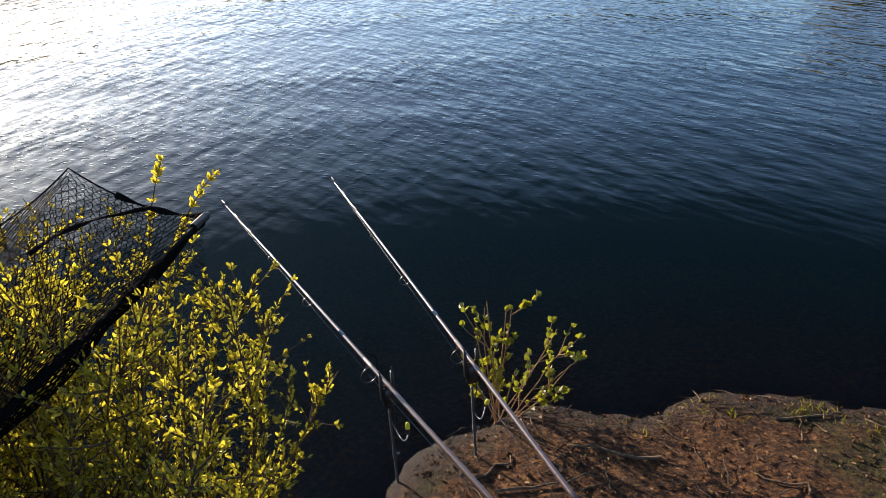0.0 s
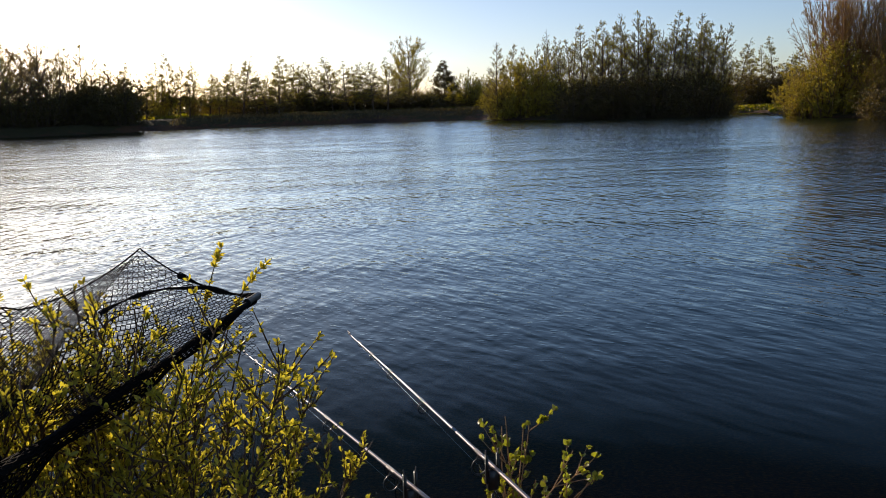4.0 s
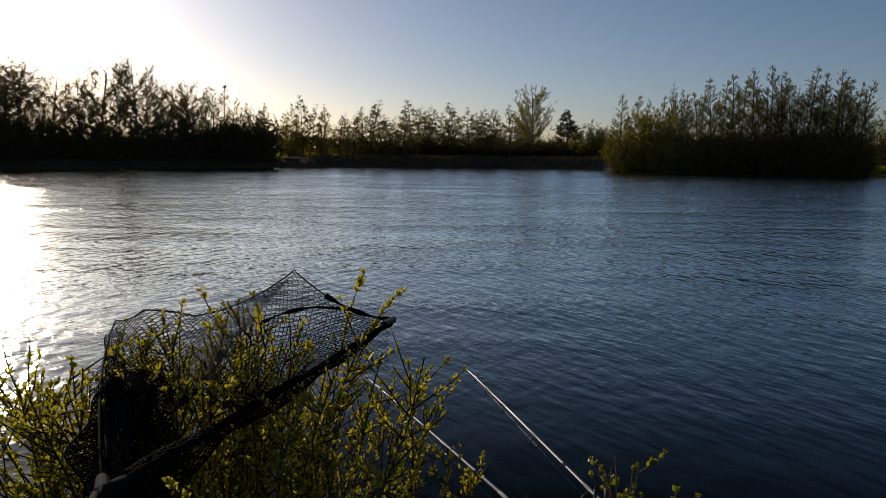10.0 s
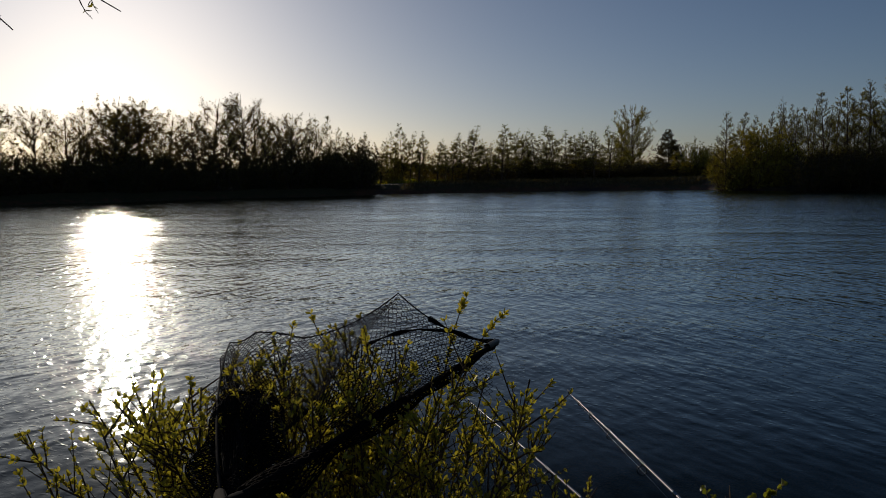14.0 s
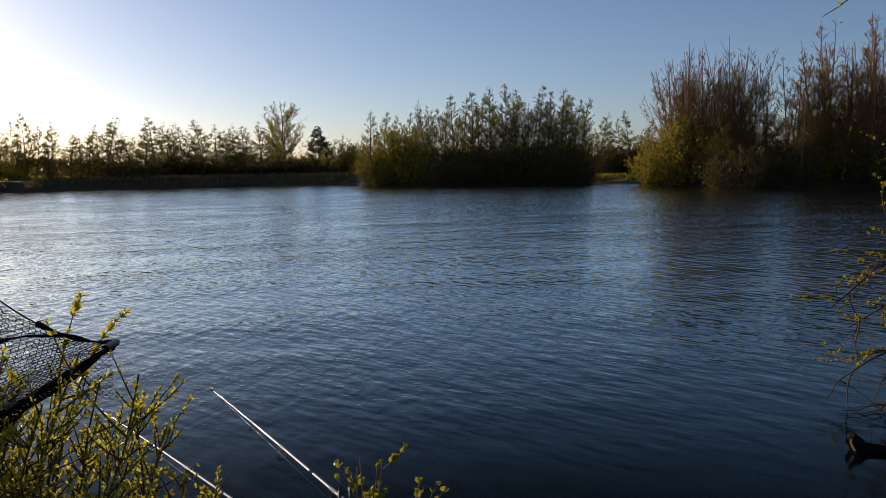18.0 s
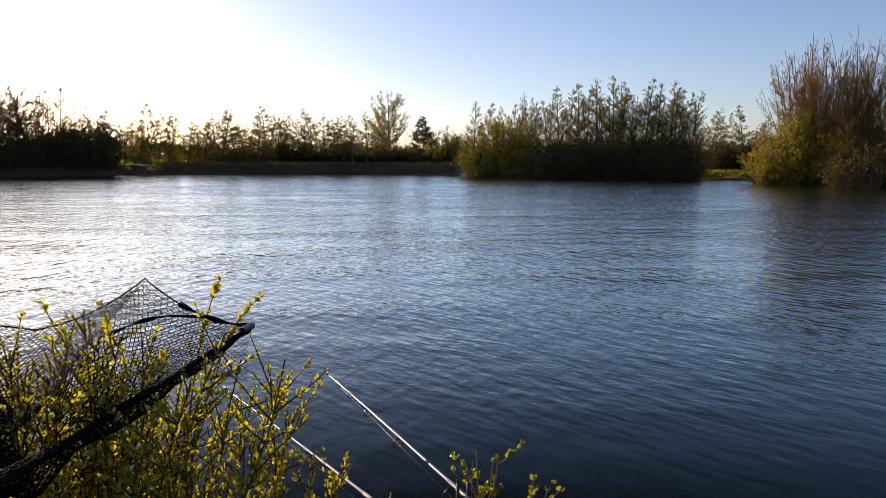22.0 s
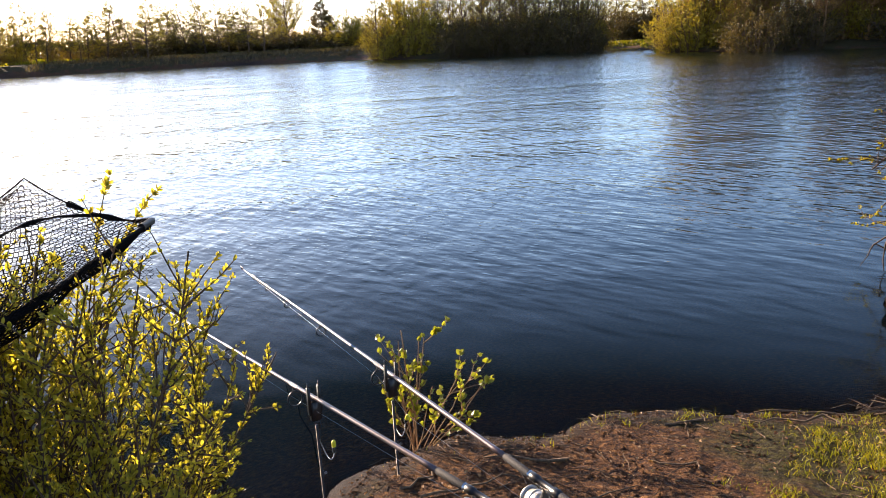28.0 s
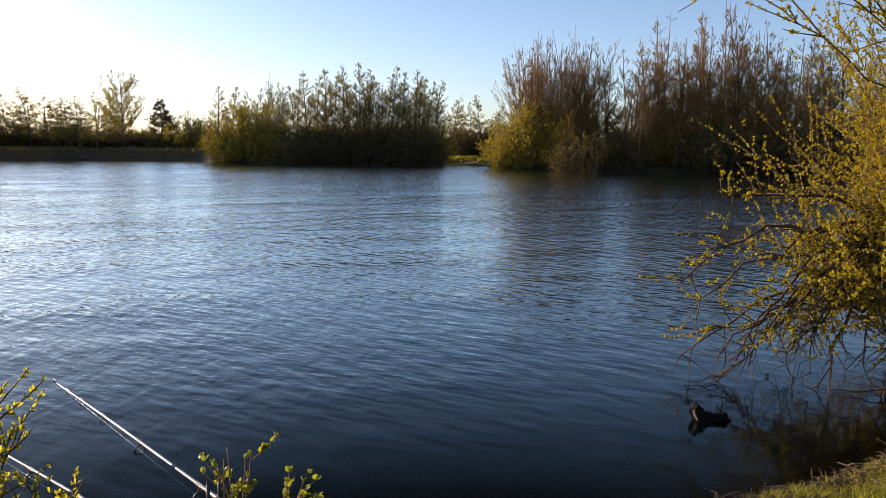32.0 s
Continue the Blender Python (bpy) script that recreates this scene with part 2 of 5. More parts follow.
F_SALLOW = foliage("sallow_leaves", [(0.20, 0.165, 0.012), (0.33, 0.275, 0.016), (0.45, 0.365, 0.024), (0.47, 0.31, 0.026)], 0.55, 0.45, (1.45, 1.40, 0.42))
F_YOUNG = foliage("young_alder_leaves", [(0.13, 0.14, 0.025), (0.23, 0.23, 0.036), (0.36, 0.34, 0.05)], 0.5, 0.4)
F_ALDER = foliage("alder_buds", [(0.15, 0.122, 0.018), (0.25, 0.21, 0.026), (0.35, 0.30, 0.032), (0.31, 0.20, 0.04)], 0.45, 0.6)
F_BROWN = foliage("brown_catkins", [(0.30, 0.155, 0.04), (0.40, 0.23, 0.05), (0.36, 0.25, 0.04), (0.44, 0.25, 0.06)], 0.5, 0.65)
F_BUSH = foliage("bank_bush_leaves", [(0.22, 0.18, 0.02), (0.33, 0.265, 0.026), (0.42, 0.33, 0.034), (0.38, 0.26, 0.045)], 0.32, 0.6)
F_SCRUB = foliage("scrub_leaves", [(0.19, 0.13, 0.02), (0.27, 0.195, 0.025), (0.33, 0.245, 0.03), (0.31, 0.19, 0.04)], 0.35, 0.65)
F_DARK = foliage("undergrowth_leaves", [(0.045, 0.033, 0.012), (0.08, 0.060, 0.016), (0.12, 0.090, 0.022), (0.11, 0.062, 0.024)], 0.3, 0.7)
F_FAR = foliage("far_wood_leaves", [(0.030, 0.024, 0.012), (0.050, 0.040, 0.016), (0.075, 0.058, 0.02)], 0.2, 0.8)
F_BROAD = foliage("broad_tree_leaves", [(0.14, 0.085, 0.028), (0.20, 0.13, 0.035), (0.27, 0.19, 0.045), (0.23, 0.125, 0.045)], 0.5, 0.6)
F_POPLAR = foliage("poplar_leaves", [(0.24, 0.20, 0.04), (0.33, 0.27, 0.055), (0.40, 0.32, 0.08)], 0.55, 0.5)
F_GRASS = foliage("grass_blades", [(0.09, 0.10, 0.004), (0.18, 0.185, 0.006), (0.29, 0.265, 0.012), (0.37, 0.265, 0.05)], 0.45, 0.55)
F_REED = foliage("dry_reed", [(0.09, 0.06, 0.025), (0.15, 0.105, 0.045), (0.21, 0.155, 0.075)], 0.3, 0.7)
F_LITTER = foliage("dry_leaves", [(0.08, 0.032, 0.012), (0.19, 0.085, 0.03), (0.32, 0.18, 0.075), (0.46, 0.33, 0.19)], 0.15, 0.7)
M_BLANK = plain("rod_blank", (0.12, 0.085, 0.085), 0.34, 0.35, 60, 0.25, coat=0.8)
M_GRIP = plain("grip_foam", (0.020, 0.020, 0.021), 0.75, 0, 200, 0.3, 0.001)
M_BLACK = plain("black_plastic", (0.014, 0.014, 0.015), 0.35, 0, 90, 0.3)
M_STICK = plain("dark_bank_stick", (0.05, 0.040, 0.036), 0.4, 0.7, 90, 0.3)
M_WETLOG = plain("wet_log", (0.010, 0.0065, 0.0045), 0.8, 0, 40, 0.6, 0.01, sheen=0.12)
M_STEEL = plain("dull_steel", (0.32, 0.30, 0.28), 0.34, 1.0, 90, 0.25)
M_SILVER = plain("reel_alloy", (0.66, 0.62, 0.55), 0.36, 0.75, 70, 0.12)
M_GREY = plain("reel_grey", (0.20, 0.19, 0.175), 0.4, 0.5, 70, 0.2)
M_WHIP = plain("silver_whipping", (0.62, 0.60, 0.58), 0.25, 0.8, 90, 0.1)
M_YELLOW = plain("bobbin_yellow", (0.72, 0.66, 0.03), 0.35, 0, 60, 0.08)
M_LINE = plain("fishing_line", (0.45, 0.42, 0.36), 0.3, 0, 60, 0.1)
M_NET = plain("net_cord", (0.010, 0.008, 0.007), 0.9, 0, 120, 0.4, sheen=0.1)
M_ARM = plain("net_arm", (0.010, 0.010, 0.010), 0.9, 0, 120, 0.4, sheen=0.1)
M_OLIVE = plain("olive_sleeve", (0.21, 0.15, 0.085), 0.8, 0, 120, 0.35, 0.002)


# ---------------------------------------------------------------- mesh helpers
rng = np.random.default_rng(7)


def unit(v):
    return v / np.maximum(np.linalg.norm(v, axis=-1, keepdims=True), 1e-9)


class Shape:
    """Vertices and faces gathered piece by piece into one mesh."""

    def __init__(self):
        self.v, self.f3, self.f4, self.n = [], [], [], 0

    def put(self, verts, tris=None, quads=None):
        if tris is not None and len(tris):
            self.f3.append(np.asarray(tris) + self.n)
        if quads is not None and len(quads):
            self.f4.append(np.asarray(quads) + self.n)
        self.v.append(np.asarray(verts, float))
        self.n += len(verts)
        return self

    def tubes(self, pts, rad, sides=3, cap=False):
        """Tubes along polylines: pts (n, k, 3), rad (n, k)."""
        pts, rad = np.asarray(pts, float), np.asarray(rad, float)
        n, k, _ = pts.shape
        if not n:
            return self
        tan = unit(np.gradient(pts, axis=1))
        ref = np.where(np.abs(tan[:, :1, 2:3]) > 0.9, [1.0, 0, 0], [0, 0, 1.0])
        a = unit(np.cross(tan, np.broadcast_to(ref, tan.shape)))
        b = np.cross(tan, a)
        w = np.arange(sides) * 2 * np.pi / sides
        ring = a[:, :, None] * np.cos(w)[:, None] + b[:, :, None] * np.sin(w)[:, None]
        verts = pts[:, :, None] + ring * rad[:, :, None, None]
        i, j, s = np.meshgrid(np.arange(n), np.arange(k - 1), np.arange(sides), indexing="ij")
        s2, base = (s + 1) % sides, i * k * sides
        q = np.stack([base + j * sides + s, base + j * sides + s2, base + (j + 1) * sides + s2, base + (j + 1) * sides + s], -1).reshape(-1, 4)
        start = self.n
        self.put(verts.reshape(-1, 3), quads=q)
        if cap:
            for t in range(n):
                for e in (0, k - 1):
                    m = len(verts[t, e])
                    c = start + t * k * sides + e * sides
                    mid = self.n
                    self.v.append(pts[t, e][None])
                    self.n += 1
                    self.f3.append(np.array([[c + u, c + (u + 1) % m, mid] for u in range(m)]))
        return self

    def tube(self, pts, rad, sides=8, cap=True):
        pts = np.asarray(pts, float)
        rad = np.full(len(pts), rad) if np.isscalar(rad) else np.asarray(rad, float)
        return self.tubes(pts[None], rad[None], sides, cap)

    def blades(self, at, way, face, length, width):
        """Pointed flat leaves: 2 triangles each."""
        side = unit(np.cross(way, face))
        ln, wd = length[:, None], width[:, None]
        v = np.stack([at, at + way * ln * 0.5 + side * wd * 0.5, at + way * ln + face * wd * 0.15, at + way * ln * 0.45 - side * wd * 0.5], 1).reshape(-1, 3)
        return self.put(v, quads=np.arange(len(at))[:, None] * 4 + np.arange(4))

    def leaves(self, at, way, face, length, width, fold=0.25):
        """Pointed leaves folded along the midrib: 4 triangles each."""
        side = unit(np.cross(way, face))
        up = np.cross(side, way)
        ln, wd = length[:, None], width[:, None]
        lift = up * wd * fold
        v = np.stack([at, at + way * ln * 0.32 + side * wd * 0.48 + lift, at + way * ln * 0.72 + side * wd * 0.38 + lift, at + way * ln,
                      at + way * ln * 0.72 - side * wd * 0.38 + lift, at + way * ln * 0.32 - side * wd * 0.48 + lift], 1).reshape(-1, 3)
        o = np.arange(len(at))[:, None] * 6
        return self.put(v, quads=np.concatenate([o + [0, 1, 2, 3], o + [0, 3, 4, 5]]))

    def cards(self, at, way, face, length, width):
        """Small leaf sprays far off: 1 triangle each."""
        side = unit(np.cross(way, face))
        ln, wd = length[:, None], width[:, None]
        v = np.stack([at, at + way * ln + side * wd * 0.6, at + way * ln * 0.9 - side * wd * 0.6], 1).reshape(-1, 3)
        return self.put(v, tris=np.arange(len(at))[:, None] * 3 + np.arange(3))

    def slivers(self, a, b, width):
        """Hair-thin twigs far off: two crossed pointed strips each."""
        way = unit(b - a)
        side = unit(np.cross(way, rng.normal(0, 1, way.shape)))
        for k in (side, np.cross(way, side)):
            v = np.stack([a - k * width, a + k * width, b], 1).reshape(-1, 3)
            self.put(v, tris=np.arange(len(a))[:, None] * 3 + np.arange(3))
        return self

    def mesh(self, name, material, smooth=False):
        me = bpy.data.meshes.new(name)
        v = np.concatenate(self.v) if self.v else np.zeros((0, 3))
        f3 = np.concatenate(self.f3) if self.f3 else np.zeros((0, 3), int)
        f4 = np.concatenate(self.f4) if self.f4 else np.zeros((0, 4), int)
        me.vertices.add(len(v))
        me.vertices.foreach_set("co", v.astype(np.float32).ravel())
        loops = np.concatenate([f3.ravel(), f4.ravel()]).astype(np.int32)
        me.loops.add(len(loops))
        me.loops.foreach_set("vertex_index", loops)
        total = np.concatenate([np.full(len(f3), 3), np.full(len(f4), 4)]).astype(np.int32)
        start = np.concatenate([[0], np.cumsum(total)[:-1]]).astype(np.int32) if len(total) else total
        me.polygons.add(len(total))
        me.polygons.foreach_set("loop_start", start)
        me.polygons.foreach_set("loop_total", total)
        if smooth:
            me.polygons.foreach_set("use_smooth", np.ones(len(total), bool))
        me.update(calc_edges=True)
        me.validate()
        me.materials.append(material)
        return me


def thing(name, at, label, category, group="", kind=""):
    e = new(name)
    e.location = at
    e.empty_display_size = 0.1
    return tagged(e, label, category, group, kind)


def part(name, shape, material, parent, label="", smooth=False):
    """Links a Shape as one mesh object under a thing or a part. The shape's points are in the world."""
    o = Vector((0, 0, 0))
    p = parent
    while p is not None:
        o += Vector(p.location)
        p = p.parent
    shape.v = [v - np.array(o) for v in shape.v]
    ob = new(name, shape.mesh(name, material, smooth))
    ob.parent = parent
    if label:
        tagged(ob, label)
    return ob


def solid(name, shape, material, label, category, group="", kind="", smooth=False, at=(0, 0, 0)):
    shape.v = [v - np.array(at) for v in shape.v]
    ob = new(name, shape.mesh(name, material, smooth))
    ob.location = at
    return tagged(ob, label, category, group, kind)


# ---------------------------------------------------------------- lie of the land
SHORE = np.array([
    (-60, -2), (-40, -8), (-20, -5), (-8, -2.2), (-3.4, -0.4), (-1.9, 0.55), (-1.1, 1.5), (-0.72, 2.3), (-0.42, 2.85), (-0.3, 3.05),
    (-0.18, 3.22), (0.04, 3.38), (0.21, 3.46), (0.42, 3.45), (0.64, 3.44), (0.94, 3.57), (1.28, 3.58), (1.58, 3.5), (1.94, 3.46), (2.4, 3.44),
    (2.8, 3.5), (3.3, 3.62), (3.8, 3.78), (4.3, 3.98), (4.84, 4.2), (5.5, 4.55), (7.5, 5.3), (12, 6), (22, 8), (36, 14),
    (46, 28), (42, 37), (33, 45.2), (26.0, 47.6), (21.4, 49.8), (18.4, 56), (19.8, 67), (20.8, 71), (17.2, 71.5), (15, 66.4),
    (9, 66.6), (2.9, 66.6), (-2.1, 69.8), (-4.0, 76.5)], float)
SHORE = np.concatenate([SHORE, np.array([(-13, 76.5), (-29, 74.5), (-35, 69.0), (-41, 65), (-47, 61), (-52.5, 56), (-57, 51), (-66, 42), (-76, 22)], float)])


def shore_distance(x, y):
    """Metres to the shore: positive on land, negative over water."""
    p = np.stack([x, y], -1)
    best, inside = np.full(x.shape, 1e9), np.zeros(x.shape, bool)
    for a, b in zip(SHORE, np.roll(SHORE, -1, 0)):
        ab, ap = b - a, p - a
        t = np.clip((ap @ ab) / (ab @ ab), 0, 1)
        best = np.minimum(best, np.hypot(*(ap - t[..., None] * ab).T).T if ap.ndim == 2 else np.linalg.norm(ap - t[..., None] * ab, axis=-1))
        cross = (a[1] > p[..., 1]) != (b[1] > p[..., 1])
        with np.errstate(divide="ignore", invalid="ignore"):
            xs = (b[0] - a[0]) * (p[..., 1] - a[1]) / (b[1] - a[1]) + a[0]
        inside ^= cross & (p[..., 0] < xs)
    return np.where(inside, -best, best)


def lumps(x, y):
    """A smooth uneven field of about -1 to 1."""
    return (np.sin(x * 1.9 + 0.6 * np.sin(y * 2.3)) * np.cos(y * 1.7 + 0.8 * np.sin(x * 1.3 + 1)) * 0.6
            + np.sin(x * 5.3 + y * 3.1 + np.sin(y * 6.1)) * 0.25 + np.sin(x * 11.7 - y * 9.3 + np.sin(x * 7)) * 0.15)


def height(x, y, d=None):
    x, y = np.asarray(x, float), np.asarray(y, float)
    if d is None:
        d = shore_distance(x, y)
    far = np.clip((np.hypot(x, y) - 9) / 15, 0, 1)
    wobble = 0.05 * lumps(x * 1.7, y * 1.7) * (1 - far) + far * 0.4 * lumps(x * 0.4, y * 0.4)
    wobble = wobble + (0.035 * lumps(x * 4.1, y * 4.3) + 0.018 * lumps(x * 13, y * 12)) * (1 - far)
    e = d + wobble * np.clip(1 - np.abs(d) / 4, 0.2, 1)
    near_land = 0.022 * np.clip(e / 0.10, 0, 1) + 0.115 * np.clip(e, 0, 3.2) + (0.012 * lumps(x * 2.2, y * 2.2) + 0.009 * lumps(x * 7.3, y * 6.7) + 0.004 * lumps(x * 19, y * 21)) * np.clip(e * 4, 0, 1)
    right = np.clip((x - 1.3) / 2.0, 0, 1)
    near_land = near_land + 0.10 * right * np.clip(e, 0, 2.0)
    far_land = (0.9 - 0.45 * np.clip((x + 3) / 3, 0, 1)) * np.clip(e / 1.6, 0, 1) ** 0.7 + 0.10 * lumps(x * 0.5, y * 0.5) * np.clip(e / 3, 0, 1)
    bed = -0.30 * np.clip(-e, 0, 7) ** 0.9
    return np.where(e > 0, near_land * (1 - far) + far_land * far, bed)


def h_at(x, y):
    return float(height(np.array([x]), np.array([y]))[0])


def polar_sheet(name, material, zfun, rmax, rings, turns, attributes):
    """A round sheet with rings that widen outwards, with per-point attributes."""
    u = np.arange(rings) / (rings - 1)
    r = 0.9 * (rmax / 0.9) ** (u ** 1.5)
    w = np.arange(turns) * 2 * np.pi / turns
    x = np.r_[0, (r[:, None] * np.cos(w)).ravel()]
    y = np.r_[0, (r[:, None] * np.sin(w)).ravel()]
    d = shore_distance(x, y)
    s = Shape()
    i, j = np.meshgrid(np.arange(rings - 1), np.arange(turns), indexing="ij")
    j2 = (j + 1) % turns
    q = np.stack([1 + i * turns + j, 1 + (i + 1) * turns + j, 1 + (i + 1) * turns + j2, 1 + i * turns + j2], -1).reshape(-1, 4)
    k = np.arange(turns)
    s.put(np.stack([x, y, zfun(x, y, d)], 1), tris=np.stack([np.zeros(turns, int), 1 + k, 1 + (k + 1) % turns], 1), quads=q)
    me = s.mesh(name, material, True)
    for key, f in attributes.items():
        a = me.attributes.new(key, "FLOAT", "POINT")
        a.data.foreach_set("value", f(x, y, d).astype(np.float32))
    return new(name, me)


def turf_cover(x, y, d):
    right = np.clip((x - 1.15 + 0.12 * lumps(x * 2, y * 2)) / 0.6, 0, 1)
    far = np.clip((np.hypot(x, y) - 7) / 4, 0, 1)
    edge = 0.5 * np.exp(-((d - 0.13) / 0.10) ** 2)
    right = right * np.clip((d - 0.06) / 0.2, 0, 1)
    return np.clip(np.maximum(0.95 * right, edge) * (1 - far) + far * np.clip(d / 0.8, 0, 1), 0, 1)


tagged(polar_sheet("ground", M_GROUND, height, 2500, 230, 420,
                   {"turf": turf_cover, "wet": lambda x, y, d: np.where(d > 0, np.clip(1.0 - d / 0.26, 0, 1), np.clip(1.0 + d / 0.5, 0.35, 1))}),
       "trodden brown soil bank with grass, running round the pond", "ground", kind="structure")
tagged(polar_sheet("water", M_WATER, lambda x, y, d: 0 * x, 130, 150, 240, {"depth": lambda x, y, d: np.clip(-d * 0.3, 0, 1)}),
       "wind-rippled blue pond water with sun glitter", "water", kind="structure")


# ---------------------------------------------------------------- plants
def grow(p, d, length, k, rise=0.0, wob=0.12):
    """Wandering shoots: from p along d, over the given lengths, in k points."""
    pts = [p]
    step = (length / (k - 1))[:, None]
    for _ in range(k - 1):
        d = unit(d + np.array([0, 0, rise / (k - 1)]) + rng.normal(0, wob, d.shape))
        p = p + d * step
        pts.append(p)
    return np.stack(pts, 1)


def along(pts, idx, t):
    """Points and tangents at the fraction t of polylines idx."""
    k = pts.shape[1]
    f = np.clip(t, 0, 0.9999) * (k - 1)
    i = f.astype(int)
    a, b = pts[idx, i], pts[idx, i + 1]
    return a + (b - a) * (f - i)[:, None], unit(b - a)


def splay(tan, angle):
    """Turns tangents away by the angle (radians), to random sides."""
    perp = unit(np.cross(tan, rng.normal(0, 1, tan.shape)))
    return unit(tan * np.cos(angle)[:, None] + perp * np.sin(angle)[:, None])


def taper(r0, r1, k):
    return r0[:, None] + (r1 - r0)[:, None] * np.linspace(0, 1, k)


def spray(shape, pts, count, size, flat=0.5, lo=0.15, cards=True, width=0.6):
    """Leaves along shoots."""
    idx = rng.integers(0, len(pts), count)
    at, tan = along(pts, idx, rng.uniform(lo, 1, count))
    way = splay(tan, rng.uniform(0.4, 1.3, count))
    way = unit(way + np.array([0, 0, 0.15]))
    face = unit(rng.normal(0, 1, way.shape) + np.array([0, 0, flat]))
    ln = size * rng.uniform(0.6, 1.35, count)
    (shape.cards if cards else shape.leaves)(at, way, face, ln, ln * width)


def tree(name, bark_m, leaf_m, tall, trunk_r, limbs, radius, envelope, steep, twigs, twig_len, leaf_count, leaf_size,
         base=0.25, stems=1, spread=0.02, limb_r=0.34):
    """A tree of unit copies: trunk (with limbs, twigs and fine shoots) and crown. The limbs end on the crown's envelope. Origin at its foot."""
    p0 = rng.normal(0, 0.14 * (stems > 1), (stems, 3)) * [1, 1, 0] - [0, 0, 0.3]
    d0 = unit(np.stack([rng.normal(0, spread, stems), rng.normal(0, spread, stems), np.ones(stems)], 1))
    ht = tall * (np.ones(1) if stems == 1 else rng.uniform(0.72, 1.0, stems)) + 0.3
    trunk = grow(p0, d0, ht, 9, 0.15, 0.03)
    s = Shape()
    s.tubes(trunk, taper(np.full(stems, trunk_r), np.full(stems, 0.010), 9), 5)
    idx = rng.integers(0, stems, limbs)
    u = np.sort(rng.uniform(0, 1, limbs)) ** 0.9
    e = base + (0.99 - base) * u
    reach = radius * envelope(u) * rng.uniform(0.6, 1.1, limbs)
    a, _ = along(trunk, idx, np.maximum(base * 0.55, e - reach * steep / tall))
    b, _ = along(trunk, idx, e)
    w = rng.uniform(0, 2 * np.pi, limbs)
    b = b + np.stack([np.cos(w) * reach, np.sin(w) * reach, 0 * w], 1)
    t = np.linspace(0, 1, 4)[None, :, None]
    bow = np.stack([np.cos(w), np.sin(w), np.full(limbs, -0.5)], 1) * (0.12 * reach)[:, None]
    limb = a[:, None] + (b - a)[:, None] * t + bow[:, None] * (4 * t * (1 - t))
    limb[:, 1:] += rng.normal(0, 0.03, limb[:, 1:].shape) * np.linalg.norm(b - a, axis=1)[:, None, None]
    s.tubes(limb, taper(trunk_r * limb_r * (1 - 0.6 * u), np.full(limbs, 0.006), 4), 3)
    idx = rng.choice(limbs, twigs, p=reach / reach.sum())
    near = 0.3 + 0.7 * reach[idx] / reach.max()
    at, tan = along(limb, idx, rng.uniform(0.2, 1, twigs))
    tw = grow(at, splay(tan, rng.uniform(0.3, 1.0, twigs)), twig_len * rng.uniform(0.5, 1.2, twigs) * near, 2, 0.25, 0.10)
    s.slivers(tw[:, 0], tw[:, 1], 0.011)
    fine = 2 * twigs
    idx = rng.integers(0, twigs, fine)
    at, tan = along(tw, idx, rng.uniform(0.2, 1, fine))
    sh = grow(at, splay(tan, rng.uniform(0.3, 1.1, fine)), twig_len * rng.uniform(0.2, 0.6, fine) * near[idx], 2, 0.2, 0.1)
    s.slivers(sh[:, 0], sh[:, 1], 0.007)
    c = Shape()
    spray(c, sh, int(leaf_count * 0.75), leaf_size)
    spray(c, tw, leaf_count - int(leaf_count * 0.75), leaf_size, lo=0.3)
    e = new(name)
    a = new("trunk", s.mesh("trunk", bark_m))
    b = new("crown", c.mesh("crown", leaf_m))
    a.parent = b.parent = e
    return e


def shrub(name, bark_m, leaf_m, tall, wide, stems, twigs, leaf_count, leaf_size, skirt=True):
    """A bank bush leafy to the ground: stems from a broad foot, arching out."""
    w = rng.uniform(0, 2 * np.pi, stems)
    out = np.sqrt(rng.uniform(0, 1, stems))
    foot = np.stack([out * np.cos(w) * wide * 0.2, out * np.sin(w) * wide * 0.2, np.full(stems, -0.3)], 1)
    top = tall * np.sqrt(1 - 0.93 * out ** 2) * rng.uniform(0.72, 1.03, stems)
    tip = np.stack([out * np.cos(w) * wide * 0.5, out * np.sin(w) * wide * 0.5, top], 1)
    u = np.linspace(0, 1, 7)[None, :, None]
    knee = foot * 0.6 + tip * 0.4 + np.stack([0 * w, 0 * w, 0.25 * top], 1)
    stem = (1 - u) ** 2 * foot[:, None] + 2 * u * (1 - u) * knee[:, None] + u ** 2 * tip[:, None]
    stem[:, 1:] += rng.normal(0, 0.05, stem[:, 1:].shape)
    s = Shape()
    s.tubes(stem, taper(np.full(stems, 0.035), np.full(stems, 0.007), 7), 3)
    idx = rng.integers(0, stems, twigs)
    at, tan = along(stem, idx, rng.uniform(0.08, 1, twigs))
    tw = grow(at, splay(tan, rng.uniform(0.4, 1.25, twigs)), wide * 0.15 * rng.uniform(0.4, 1.2, twigs), 2, 0.1, 0.15)
    s.slivers(tw[:, 0], tw[:, 1], 0.010)
    c = Shape()
    spray(c, tw, leaf_count, leaf_size, lo=0.1)
    e = new(name)
    a = new("woody_frame", s.mesh("woody_frame", bark_m))
    b = new("crown", c.mesh("crown", leaf_m))
    a.parent = b.parent = e
    return e


